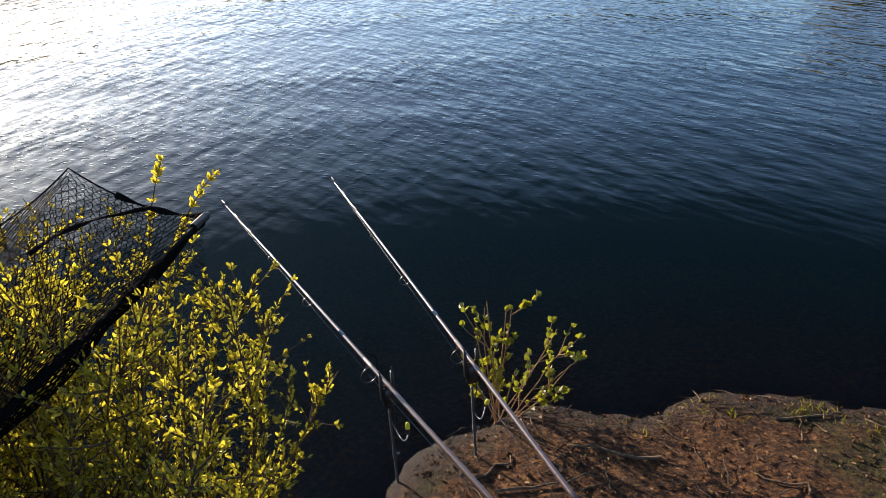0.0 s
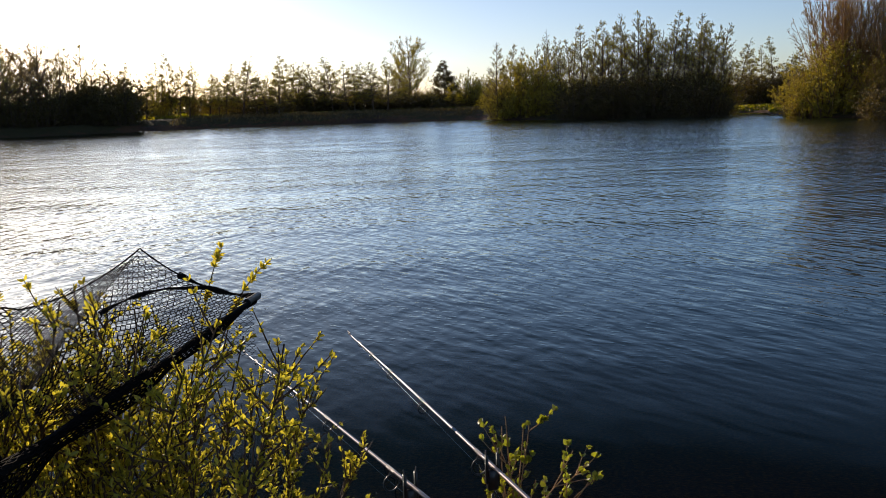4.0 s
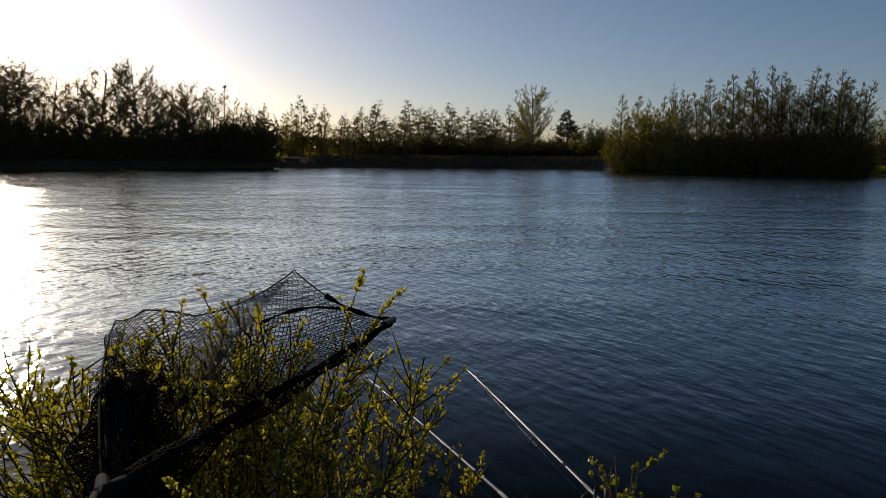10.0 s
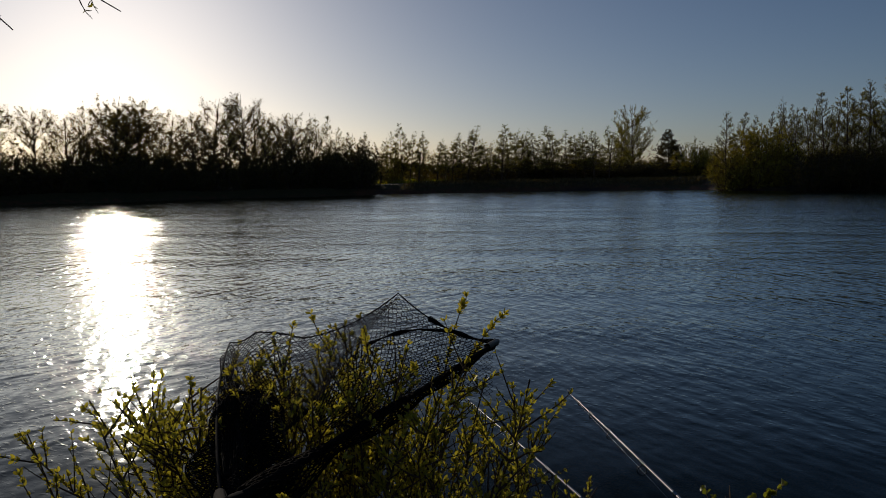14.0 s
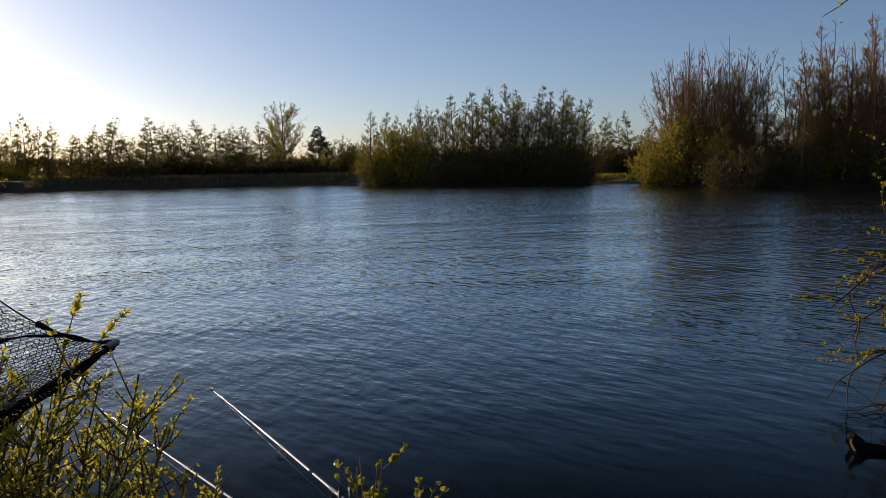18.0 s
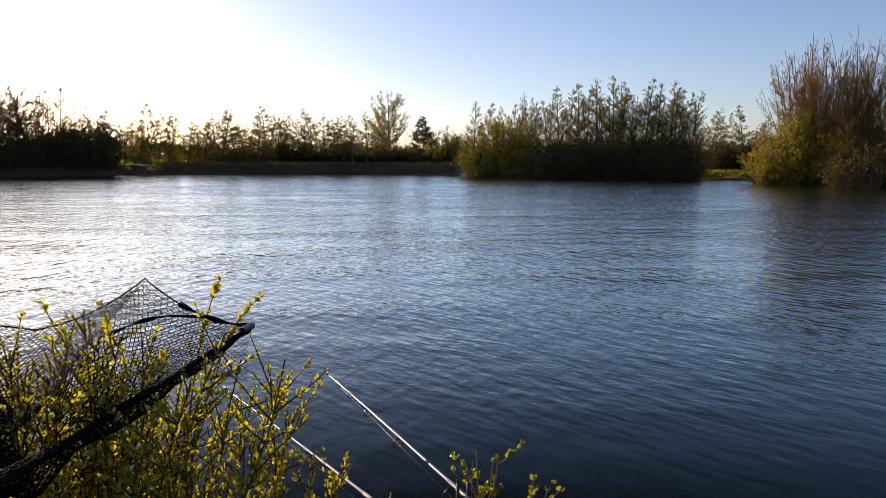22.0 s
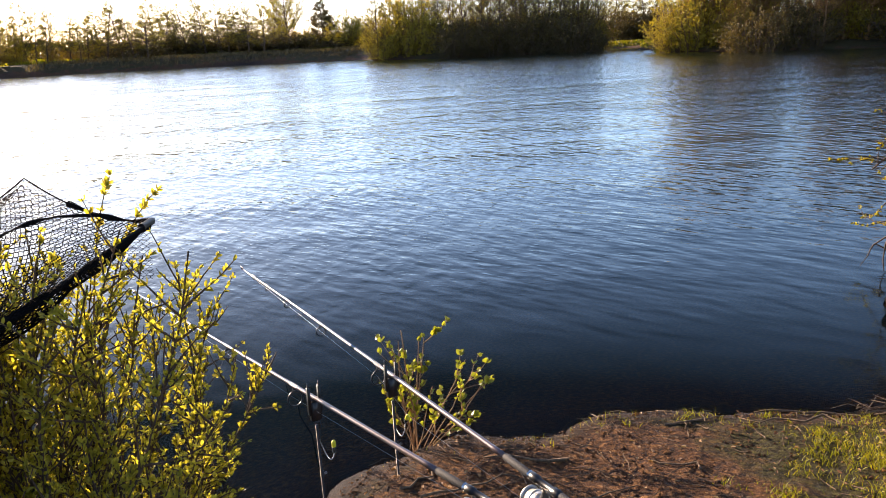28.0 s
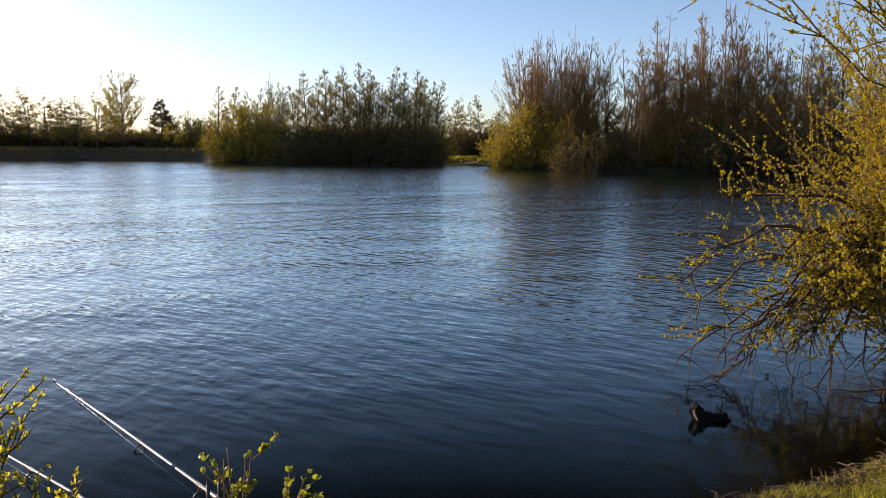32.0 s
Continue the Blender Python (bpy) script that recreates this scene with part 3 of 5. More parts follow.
def plant_row(kinds, unit_tall, places, label, category, group, wide=1.0, sink=0.0):
    """Copies of plants at (x, y, top) with their tops at the given heights."""
    used = set()
    for i, (x, y, top) in enumerate(places):
        k = kinds[i % len(kinds)]
        g = max(h_at(x, y), -0.1) - sink
        sc = max(0.4, (top - g) / unit_tall)
        sw = sc * wide * rng.uniform(0.85, 1.2)
        turn = rng.uniform(0, 360)
        k.scale = (sw, sw, sc)
        if k in used or k.get("used"):
            ob = copy_thing(k, pose(x, y, g, 0, 0, turn))
        else:
            ob = k
            ob.location, ob.rotation_euler = (x, y, g), (0, 0, radians(turn))
            ob["used"] = 1
        used.add(k)
        tagged(ob, label, category, group)


def spire(u):
    """Widest low down, running out to a thin leader."""
    return 0.05 + (1 - u) ** 0.85 * np.minimum(1, 0.45 + 3.0 * u)


def column(u):
    return 0.25 + 0.75 * np.sin(np.pi * np.clip(0.2 + 0.72 * u, 0, 1))


def dome(u):
    """A rounded crown, fullest above the middle."""
    return np.sqrt(np.maximum(0.03, 1 - ((u - 0.52) / 0.55) ** 2))


alders = [tree("alder_tree", M_ALDER, F_ALDER, 8, 0.08, 96, 1.4, spire, 1.0, 860, 0.5, 4400, 0.06, base=0.24, limb_r=0.3) for _ in range(6)]
alders_slim = [tree("alder_tree", M_ALDER, F_ALDER, 8, 0.095, 90, 1.8, spire, 0.3, 1000, 0.6, 4600, 0.075, base=0.22, limb_r=0.3) for _ in range(5)]
coppice = [tree("coppiced_alder", M_BROWNBARK, F_BROWN, 8.6, 0.05, 210, 0.95, column, 1.6, 1500, 0.55, 4500, 0.052, base=0.3, stems=12, spread=0.24) for _ in range(3)]
woods = [tree("alder_tree", M_BROWNBARK, F_BROWN, 8.6, 0.065, 120, 1.25, spire, 1.1, 1100, 0.5, 3400, 0.052, base=0.3, stems=3, spread=0.05) for _ in range(5)]
broads = [tree("broadleaf_tree", M_ALDER, F_BROAD, 8, 0.12, 70, 2.2, dome, 1.1, 1200, 0.65, 6500, 0.085, base=0.4, limb_r=0.42) for _ in range(4)]
fulls = [tree("broadleaf_tree", M_ALDER, F_BROAD, 8, 0.13, 90, 2.4, dome, 1.0, 1400, 0.75, 8500, 0.11, base=0.12, limb_r=0.42) for _ in range(2)]
poplar = [tree("poplar_tree", M_ALDER, F_POPLAR, 9, 0.13, 110, 2.4, dome, 1.0, 2200, 0.6, 20000, 0.085, base=0.22, limb_r=0.4)]
darktree = [tree("dense_alder", M_ALDER, F_DARK, 6, 0.11, 220, 2.4, spire, 0.3, 1700, 0.6, 16000, 0.12, base=0.02)]
bushes = [shrub("willow_bush", M_WILLOW, F_BUSH, 4, 4.6, 70, 900, 14000, 0.095) for _ in range(4)]
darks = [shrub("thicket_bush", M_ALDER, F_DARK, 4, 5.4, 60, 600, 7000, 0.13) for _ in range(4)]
mids = [shrub("scrub_bush", M_BROWNBARK, F_SCRUB, 4, 4.2, 60, 700, 8500, 0.085) for _ in range(4)]

BACK = "bare alders on the far bank"


def polar(rows):
    """Places by bearing (degrees to the left), distance and top."""
    return [(-d * math.sin(radians(b)), d * math.cos(radians(b)), h) for b, d, h in rows]


TALL = "tall rounded tree with thin spring leaves on the far bank"
plant_row(fulls, 8, polar([(44.3, 82, 9.7), (42.5, 83, 10.7), (43.5, 86, 9.9), (51.8, 84, 9.3), (55.3, 84, 9.9)]),
          "tall dense rounded tree with brownish spring leaves on the far bank", "tree", "broad trees on the far bank", 1.2)
plant_row(broads, 8, polar([(47.1, 82, 9.8), (48.9, 83, 10.2), (40.9, 84, 9.1), (39.2, 82, 10.2), (37.7, 83, 9.8), (35.5, 82, 10.2), (34.9, 85, 8.8), (32.4, 82, 8.4), (33.6, 84, 8.0), (45.6, 85, 8.8)]),
          TALL, "tree", "broad trees on the far bank", 1.2)
plant_row(alders, 8, polar([(36.5, 81, 6.6), (34.1, 81, 6.2), (32.0, 82, 6.6), (31.2, 81, 6.9), (30.6, 82, 6.5), (29.9, 81, 6.4), (29.4, 82, 6.9), (28.8, 81, 6.3), (28.3, 82, 6.2), (27.8, 81, 6.4), (27.4, 80, 6.0)]),
          "slender alder tree with early leaves beside a thicket", "tree", BACK, 1.5)
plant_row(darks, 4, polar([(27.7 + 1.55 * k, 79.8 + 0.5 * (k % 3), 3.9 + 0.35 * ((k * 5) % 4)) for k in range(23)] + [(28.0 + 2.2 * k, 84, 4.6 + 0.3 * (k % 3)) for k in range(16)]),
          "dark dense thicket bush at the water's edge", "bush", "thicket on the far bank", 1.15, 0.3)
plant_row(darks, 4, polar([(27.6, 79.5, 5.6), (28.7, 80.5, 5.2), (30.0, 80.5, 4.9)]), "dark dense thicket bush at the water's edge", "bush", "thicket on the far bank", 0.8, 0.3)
plant_row(alders_slim, 8, [(-36.1, 73.7, 7.4), (-38.3, 80.7, 6.5), (-36.7, 80.6, 8.2), (-35.7, 80.3, 6.1), (-34.5, 80.0, 7.2), (-32.3, 80.2, 5.8), (-31.2, 79.8, 5.0), (-30.4, 79.4, 5.6), (-28.5, 79.3, 7.0), (-26.9, 79.1, 6.4), (-25.8, 78.7, 5.5), (-24.4, 78.3, 5.8), (-25.7, 85.6, 7.2), (-24.6, 85.1, 6.5), (-23.5, 84.7, 5.7), (-22.3, 84.3, 6.6), (-21.1, 83.8, 4.9), (-20.0, 83.3, 6.8), (-18.4, 83.0, 6.3), (-17.5, 82.4, 5.8), (-16.4, 81.9, 6.4), (-15.3, 81.4, 6.0), (-13.8, 80.9, 5.8), (-14.0, 88.2, 5.6)], "slim bare alder tree standing along the far bank", "tree", BACK, 1.45)
plant_row(poplar, 9, [(-13.7, 97.1, 9.7)], "tall poplar with fresh yellow-green leaves behind the alders", "tree", "", 1.12)
plant_row(darktree, 6, [(-8.7, 89.7, 6.2)], "dense dark cone-shaped tree beside the poplar", "tree", "", 1.25)
plant_row(darks, 4, [(-26.5, 80.8, 2.7), (-26.6, 86.5, 2.9), (-24.9, 86.5, 2.6), (-23.2, 86.4, 2.8), (-21.4, 86.3, 2.5), (-19.7, 86.1, 2.7), (-18.0, 85.9, 3.0), (-16.4, 85.7, 2.7), (-14.7, 85.5, 2.9), (-13.1, 85.2, 2.6), (-11.5, 84.9, 2.8), (-9.9, 84.5, 2.5), (-8.9, 90.1, 2.7), (-7.3, 89.7, 2.4), (-5.7, 89.3, 2.6), (-4.1, 88.8, 2.8)], "low dark hedge bush behind the grassy spit", "bush", "hedge behind the spit", 2.6, 0.4)
plant_row(bushes, 4, [(-6.0, 86.9, 4.0), (-5.1, 88.8, 3.8), (-4.2, 88.6, 4.5), (-37.6, 80.1, 2.6), (-38.4, 79.5, 2.3), (-13.0, 87.2, 3.6), (-10.3, 87.4, 3.2)], "scrubby bush with thin green leaves on the far bank", "bush", "scrub on the far bank", 0.9, 0.2)
plant_row(alders, 8, [(-2.2, 69.5, 6.6), (-1.2, 72.3, 6.7), (2.7, 72.0, 7.8), (3.4, 71.7, 7.2), (5.3, 71.3, 8.1), (6.9, 70.9, 8.3), (8.4, 70.5, 8.8), (9.8, 70.0, 8.8), (10.7, 69.6, 8.3), (11.5, 69.2, 8.4), (12.4, 68.8, 8.6), (13.3, 68.3, 8.0), (15.0, 70.8, 8.4), (15.9, 70.3, 7.4), (16.9, 69.8, 6.8)], "slender alder tree rising over the wooded point", "tree", "alders on the wooded point", 1.15)
plant_row(alders, 8, [(-0.3, 73.6, 6.5), (1.2, 76.3, 6.9), (1.9, 76.0, 7.4), (4.6, 75.6, 7.8), (6.4, 75.2, 8.1), (8.0, 74.8, 8.1), (9.6, 74.3, 8.4), (10.9, 73.9, 8.1), (12.7, 73.3, 8.2), (14.8, 72.7, 8.1), (15.8, 72.2, 7.9)], "slender alder tree rising over the wooded point", "tree", "alders on the wooded point", 1.15)
plant_row(alders, 8, [(3.1, 71.0, 6.7), (4.4, 74.6, 7.0), (5.5, 74.2, 7.0), (6.6, 73.7, 7.1), (7.7, 73.2, 7.1), (8.8, 72.7, 7.2), (9.8, 72.2, 7.2), (10.9, 71.7, 7.2), (12.0, 71.2, 7.3), (13.0, 70.6, 7.3), (14.1, 70.1, 7.4), (15.1, 69.5, 7.4), (17.1, 72.8, 7.8)], "slender alder tree rising over the wooded point", "tree", "alders on the wooded point", 1.15)
plant_row(alders_slim, 8, [(-39.8, 81.9, 5.0), (-40.0, 85.8, 5.8), (-38.4, 86.2, 6.5), (-36.8, 86.5, 7.1), (-35.2, 86.7, 5.5), (-33.6, 87.0, 6.1), (-32.0, 87.2, 6.7), (-30.5, 87.4, 5.1), (-28.9, 87.5, 5.7), (-27.3, 87.6, 6.4), (-25.7, 87.8, 7.0), (-24.1, 87.8, 5.3), (-23.5, 91.7, 6.1), (-21.9, 91.8, 6.7), (-20.3, 91.8, 5.1), (-18.7, 91.7, 5.7), (-17.1, 91.7, 6.4), (-15.5, 91.6, 7.0), (-13.9, 91.5, 5.3)], "slim bare alder tree standing along the far bank", "tree", BACK, 1.2)
plant_row(woods, 8.6, [(21.6, 56.0, 8.6), (22.3, 54.8, 9.0), (23.7, 53.7, 8.7), (25.1, 52.6, 8.5), (26.4, 51.4, 8.3), (27.6, 50.2, 8.0), (28.8, 49.0, 7.7), (29.9, 47.8, 9.1), (31.0, 46.6, 8.8), (32.0, 45.3, 8.5), (33.0, 44.1, 8.3), (33.9, 42.8, 8.1), (37.9, 45.4, 8.3)], "tall bare alder tree with reddish-brown twigs", "tree", "alder wood")
plant_row(mids, 4, [(-1.7, 70.3, 3.3), (-0.6, 73.1, 3.3), (0.6, 72.8, 3.3), (1.8, 72.5, 3.3), (3.0, 72.2, 3.1), (4.3, 71.9, 3.1), (5.4, 71.6, 3.0), (6.7, 71.1, 3.0), (7.8, 70.7, 2.9), (9.0, 70.3, 2.9), (10.2, 69.8, 2.8), (11.4, 69.4, 2.8), (13.2, 72.0, 4.0), (14.5, 71.4, 4.0), (15.7, 70.8, 3.9), (17.0, 70.3, 3.9)], "twiggy olive-brown scrub between the alders", "bush", "scrub on the wooded point", 0.8, 0.2)
plant_row(mids, 4, [(21.8, 51.9, 4.2), (24.4, 53.9, 4.7), (25.6, 53.0, 3.9), (26.8, 52.1, 4.3), (27.9, 51.1, 4.6), (29.1, 50.2, 3.8), (30.1, 49.2, 4.2), (31.2, 48.3, 4.5), (32.1, 47.2, 3.7), (33.1, 46.2, 4.1), (34.0, 45.3, 4.4), (34.9, 44.2, 3.6), (37.7, 45.6, 4.1), (38.5, 44.5, 4.4)], "twiggy olive-brown scrub below the wood", "bush", "scrub below the wood", 0.8, 0.2)
plant_row(mids, 4, [(-35.0, 81.9, 3.5), (-34.7, 86.0, 3.5), (-32.7, 86.3, 3.5), (-30.8, 86.7, 3.5), (-28.8, 87.0, 3.5), (-26.9, 87.2, 3.4), (-24.9, 87.4, 3.4), (-23.0, 87.6, 3.4), (-21.1, 87.7, 3.4), (-19.1, 87.7, 3.3), (-17.2, 87.8, 3.3), (-15.3, 87.8, 3.3), (-14.0, 91.7, 3.3), (-12.1, 91.6, 3.3), (-10.1, 91.4, 3.3), (-8.2, 91.3, 3.3), (-6.4, 91.0, 3.2)], "twiggy brown scrub behind the grassy spit", "bush", "scrub on the far bank", 1.0, 0.2)
plant_row(bushes, 4, [(-1.8, 70.1, 3.8), (-0.3, 71.0, 5.3), (1.1, 70.9, 5.5), (2.5, 70.8, 4.2)], "yellow-green willow bush hanging over the water", "bush", "willow bushes at the water's edge", 0.95, 0.3)
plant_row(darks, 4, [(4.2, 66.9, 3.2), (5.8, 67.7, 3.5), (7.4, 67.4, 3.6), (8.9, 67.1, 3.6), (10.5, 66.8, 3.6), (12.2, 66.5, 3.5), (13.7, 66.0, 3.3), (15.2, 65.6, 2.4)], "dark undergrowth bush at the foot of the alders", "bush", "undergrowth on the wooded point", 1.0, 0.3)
plant_row(alders_slim, 8, [(20.6, 79.5, 6.8), (23.6, 82.4, 6.3), (24.6, 81.8, 7.0), (26.2, 80.9, 6.3), (22.4, 81.6, 5.7), (25.1, 80.4, 5.4)], "slim bare alder tree standing along the far bank", "tree", BACK, 1.1)
plant_row(darks, 4, [(19.8, 76.6, 3.9), (21.7, 78.0, 3.7), (23.0, 77.4, 3.8), (24.6, 76.7, 3.9), (25.9, 76.1, 4.1)], "low brown scrub bush on the far bank", "bush", "scrub on the far bank", 1.0, 0.3)
plant_row(coppice, 8.6, [(20.1, 55.8, 9.6), (20.6, 56.2, 9.1), (21.3, 55.7, 9.4), (22.3, 55.0, 10.3), (22.9, 54.5, 9.7), (23.4, 54.0, 10.6), (24.2, 53.3, 9.5)], "many-stemmed bare alder with reddish-brown twigs", "tree", "coppiced alders")
plant_row(woods, 8.6, [(25.8, 48.9, 8.6), (28.1, 51.9, 10.0), (28.7, 51.2, 11.1), (29.6, 50.2, 10.3), (30.4, 49.3, 11.0), (30.8, 48.6, 11.2), (31.4, 47.7, 11.8), (32.1, 46.8, 11.2), (32.9, 45.9, 10.6), (33.4, 44.9, 10.1), (34.1, 43.9, 10.0), (34.9, 42.7, 9.1), (38.5, 44.7, 9.9), (39.6, 43.3, 9.5), (40.8, 41.6, 9.5), (41.9, 39.9, 8.8)], "tall bare alder tree with reddish-brown twigs", "tree", "alder wood")
plant_row(woods, 8.6, [(27.8, 50.5, 8.5), (30.1, 52.3, 9.5), (31.0, 51.4, 9.6), (31.8, 50.7, 9.9), (32.4, 49.9, 10.0), (33.1, 49.1, 10.1), (33.9, 48.3, 9.9), (34.7, 47.4, 9.3), (35.4, 46.5, 9.1), (36.3, 45.4, 8.7), (37.3, 44.3, 8.4), (38.1, 43.2, 8.4), (41.6, 43.8, 8.5)], "tall bare alder tree with reddish-brown twigs", "tree", "alder wood")
plant_row(bushes, 4, [(18.7, 55.3, 3.8), (20.1, 54.8, 5.2), (21.8, 54.2, 3.9), (28.2, 51.2, 3.7), (29.5, 50.5, 4.4), (30.5, 49.8, 3.5)], "yellow-green willow bush hanging over the water", "bush", "willow bushes at the water's edge", 0.95, 0.3)
plant_row(darks, 4, [(21.5, 48.8, 2.8), (23.8, 49.8, 3.1), (25.0, 49.0, 2.8), (29.7, 46.1, 3.2), (30.9, 45.1, 3.4), (31.9, 44.2, 3.0), (33.1, 43.0, 3.2), (34.6, 41.5, 3.5), (36.3, 39.9, 3.5), (37.7, 38.2, 3.7), (39.3, 36.3, 3.6)], "dark undergrowth bush at the foot of the alders", "bush", "undergrowth below the wood", 1.0, 0.3)


# woods further off that close the view behind the banks
m = 42000
az, rr = rng.uniform(radians(-75), radians(75), m), rng.uniform(112, 150, m)
x, y = rr * np.sin(az), rr * np.cos(az)
crown = 2.6 + 1.4 * lumps(az * 9, az * 4) + 1.1 * lumps(az * 37, az * 11)
z = h_at(0, 110) - 0.3 + np.sqrt(rng.uniform(0, 1, m)) ** 0.7 * np.maximum(crown, 1.0)
at = np.stack([x, y, z], 1)
s = Shape()
s.cards(at, unit(rng.normal(0, 1, at.shape)), unit(rng.normal(0, 1, at.shape)), rng.uniform(0.35, 0.9, m), rng.uniform(0.25, 0.5, m))
solid("far_woods", s, F_FAR, "low dark woods behind the far banks", "woods", kind="stuff")


def near_shrub(name, label, foot, foot_size, stem_dirs, lengths, radius, twig_count, twig_len, leaf_count, leaf_size, bark_m, leaf_m,
               group="", rise=0.1, leaf_lo=0.1, droop=0.05, twig_from=0.25, leaf_w=0.45, bare=0, rosette=5, fine=True, bare_below=-9.0, wob=0.07):
    """A bush close by: stems, side twigs, single folded leaves in rosettes at buds."""
    n = len(stem_dirs)
    fx = np.asarray(foot, float)
    p = fx + rng.uniform(-1, 1, (n, 3)) * [foot_size[0], foot_size[1], 0]
    p[:, 2] = height(p[:, 0], p[:, 1]) - 0.05
    stem = grow(p, unit(np.asarray(stem_dirs, float)), lengths(p) if callable(lengths) else np.asarray(lengths, float), 10, rise, wob)
    s = Shape()
    s.tubes(stem, taper(radius * rng.uniform(0.6, 1.2, n), np.full(n, 0.0022), 10), 5)
    idx = rng.integers(0, n, twig_count)
    at, tan = along(stem, idx, rng.uniform(twig_from, 0.98, twig_count))
    tw = grow(at, splay(tan, rng.uniform(0.4, 1.1, twig_count)), twig_len * rng.uniform(0.35, 1.25, twig_count), 5, rise + 0.15, 0.10)
    s.tubes(tw, taper(np.full(twig_count, 0.0034), np.full(twig_count, 0.0012), 5), 4)
    leafy = tw[bare:]
    c = Shape()
    buds = leaf_count // rosette
    idx = np.r_[rng.integers(0, len(leafy), int(buds * 0.8))]
    at1, tan1 = along(leafy, idx, rng.uniform(leaf_lo, 1, len(idx)))
    idx2 = rng.integers(0, n, buds - len(idx))
    at2, tan2 = along(stem, idx2, rng.uniform(0.45, 1, len(idx2)))
    at, tan = np.repeat(np.r_[at1, at2], rosette, 0), np.repeat(np.r_[tan1, tan2], rosette, 0)
    way = unit(splay(tan, rng.uniform(0.3, 1.15, len(at))) + [0, 0, 0.12])
    face = unit(rng.normal(0, 0.7, way.shape) + [0, 0, 0.8])
    ln = leaf_size * rng.uniform(0.55, 1.3, len(at))
    low = at[:, 2] < bare_below
    keep = ~low | (rng.uniform(0, 1, len(at)) < 0.06)
    (c.leaves if fine else c.blades)(at[keep], way[keep], face[keep], ln[keep], ln[keep] * leaf_w)
    e = thing(name, (float(fx[0]), float(fx[1]), h_at(fx[0], fx[1])), label, "bush", group)
    part("woody_frame", s, bark_m, e)
    part("foliage", c, leaf_m, e)
    return e, stem, tw


# ---------------------------------------------------------------- by the water: sallow bush and landing net
n = 150
ways = np.stack([np.minimum(rng.normal(-0.12, 0.20, n), 0.03), rng.normal(0.10, 0.22, n), np.ones(n)], 1)
near_shrub("sallow_bush", "leafy yellow-green sallow bush at the water's edge", (-1.12, 2.12, 0), (0.48, 0.36), ways,
           lambda p: rng.uniform(0.85, 1.03, len(p)) * (1.54 - 0.62 * np.clip((p[:, 0] + 0.94) / 0.32, 0, 1)), 0.0075, 3800, 0.17, 98000, 0.0185, M_BOUGH, F_WILLOW,
           fine=True, rise=0.15, twig_from=0.2, leaf_w=0.5, rosette=3, wob=0.10)
n = 28
ways = np.stack([np.minimum(rng.normal(0.03, 0.13, n), 0.16), rng.normal(0.10, 0.2, n), np.ones(n)], 1)
near_shrub("sallow_bush", "leafy sallow stems leaning out from the bush towards the rods", (-0.90, 2.24, 0), (0.12, 0.22), ways,
           rng.uniform(0.36, 0.66, n), 0.006, 560, 0.14, 14000, 0.0175, M_BOUGH, F_WILLOW, rise=0.1, twig_from=0.15, leaf_w=0.5, rosette=3, wob=0.10)
n = 34
ways = np.stack([rng.normal(-0.30, 0.18, n), rng.normal(0.05, 0.2, n), np.ones(n)], 1)
near_shrub("sallow_bush", "thin yellow-green sallow shoots leaning over the water", (-1.35, 1.75, 0), (0.2, 0.2), ways,
           rng.uniform(0.55, 0.95, n), 0.006, 520, 0.18, 18000, 0.0175, M_BOUGH, F_WILLOW, rise=0.1, rosette=3, wob=0.10, leaf_w=0.5)
n = 14
ways = np.stack([rng.normal(0.42, 0.14, n), rng.normal(0.10, 0.16, n), np.full(n, 0.85)], 1)
near_shrub("sallow_bush", "low sallow shoots with sparse leaves beside the rods", (-0.72, 2.30, 0), (0.10, 0.14), ways,
           rng.uniform(0.24, 0.38, n), 0.005, 170, 0.12, 3600, 0.0185, M_BOUGH, F_WILLOW, rise=0.15)
n = 12
ways = np.stack([rng.normal(-0.2, 0.2, n), rng.normal(0.1, 0.2, n), np.ones(n)], 1)
near_shrub("sallow_shoots", "sparse sallow shoots at the bank", (-1.75, 1.05, 0), (0.15, 0.12), ways,
           rng.uniform(0.7, 1.05, n), 0.005, 60, 0.22, 380, 0.028, M_WILLOW, F_WILLOW, rise=0.2)

# two long sprays that stand out over the net
e = thing("sallow_spray", (-1.0, 2.45, h_at(-1.0, 2.45)), "two long leafy sallow sprays standing out over the net", "branch")
s, c = Shape(), Shape()
for tip, bow in (((-0.785, 2.866, 1.380), 0.06), ((-0.933, 2.795, 1.437), 0.03)):
    a, b = np.array([-1.0, 2.45, 0.1]), np.array(tip)
    mid = np.array([-1.02, 2.6, 1.15])
    t = np.linspace(0, 1, 12)[:, None]
    pts = (1 - t) ** 2 * a + 2 * t * (1 - t) * (mid + [0, 0, bow]) + t ** 2 * b
    s.tube(pts, np.linspace(0.006, 0.0013, 12), 5)
    idx = np.zeros(150, int)
    at, tan = along(pts[None], idx, np.repeat(rng.uniform(0.55, 1.0, 25), 6))
    way = unit(splay(tan, rng.uniform(0.4, 1.3, 150)) + [0, 0, 0.15])
    ln = 0.023 * rng.uniform(0.6, 1.3, 150)
    c.leaves(at, way, unit(rng.normal(0, 0.7, way.shape) + [0, 0, 0.8]), ln, ln * 0.48, 0.2)
part("woody_frame", s, M_WILLOW, e)
part("foliage", c, F_WILLOW, e)

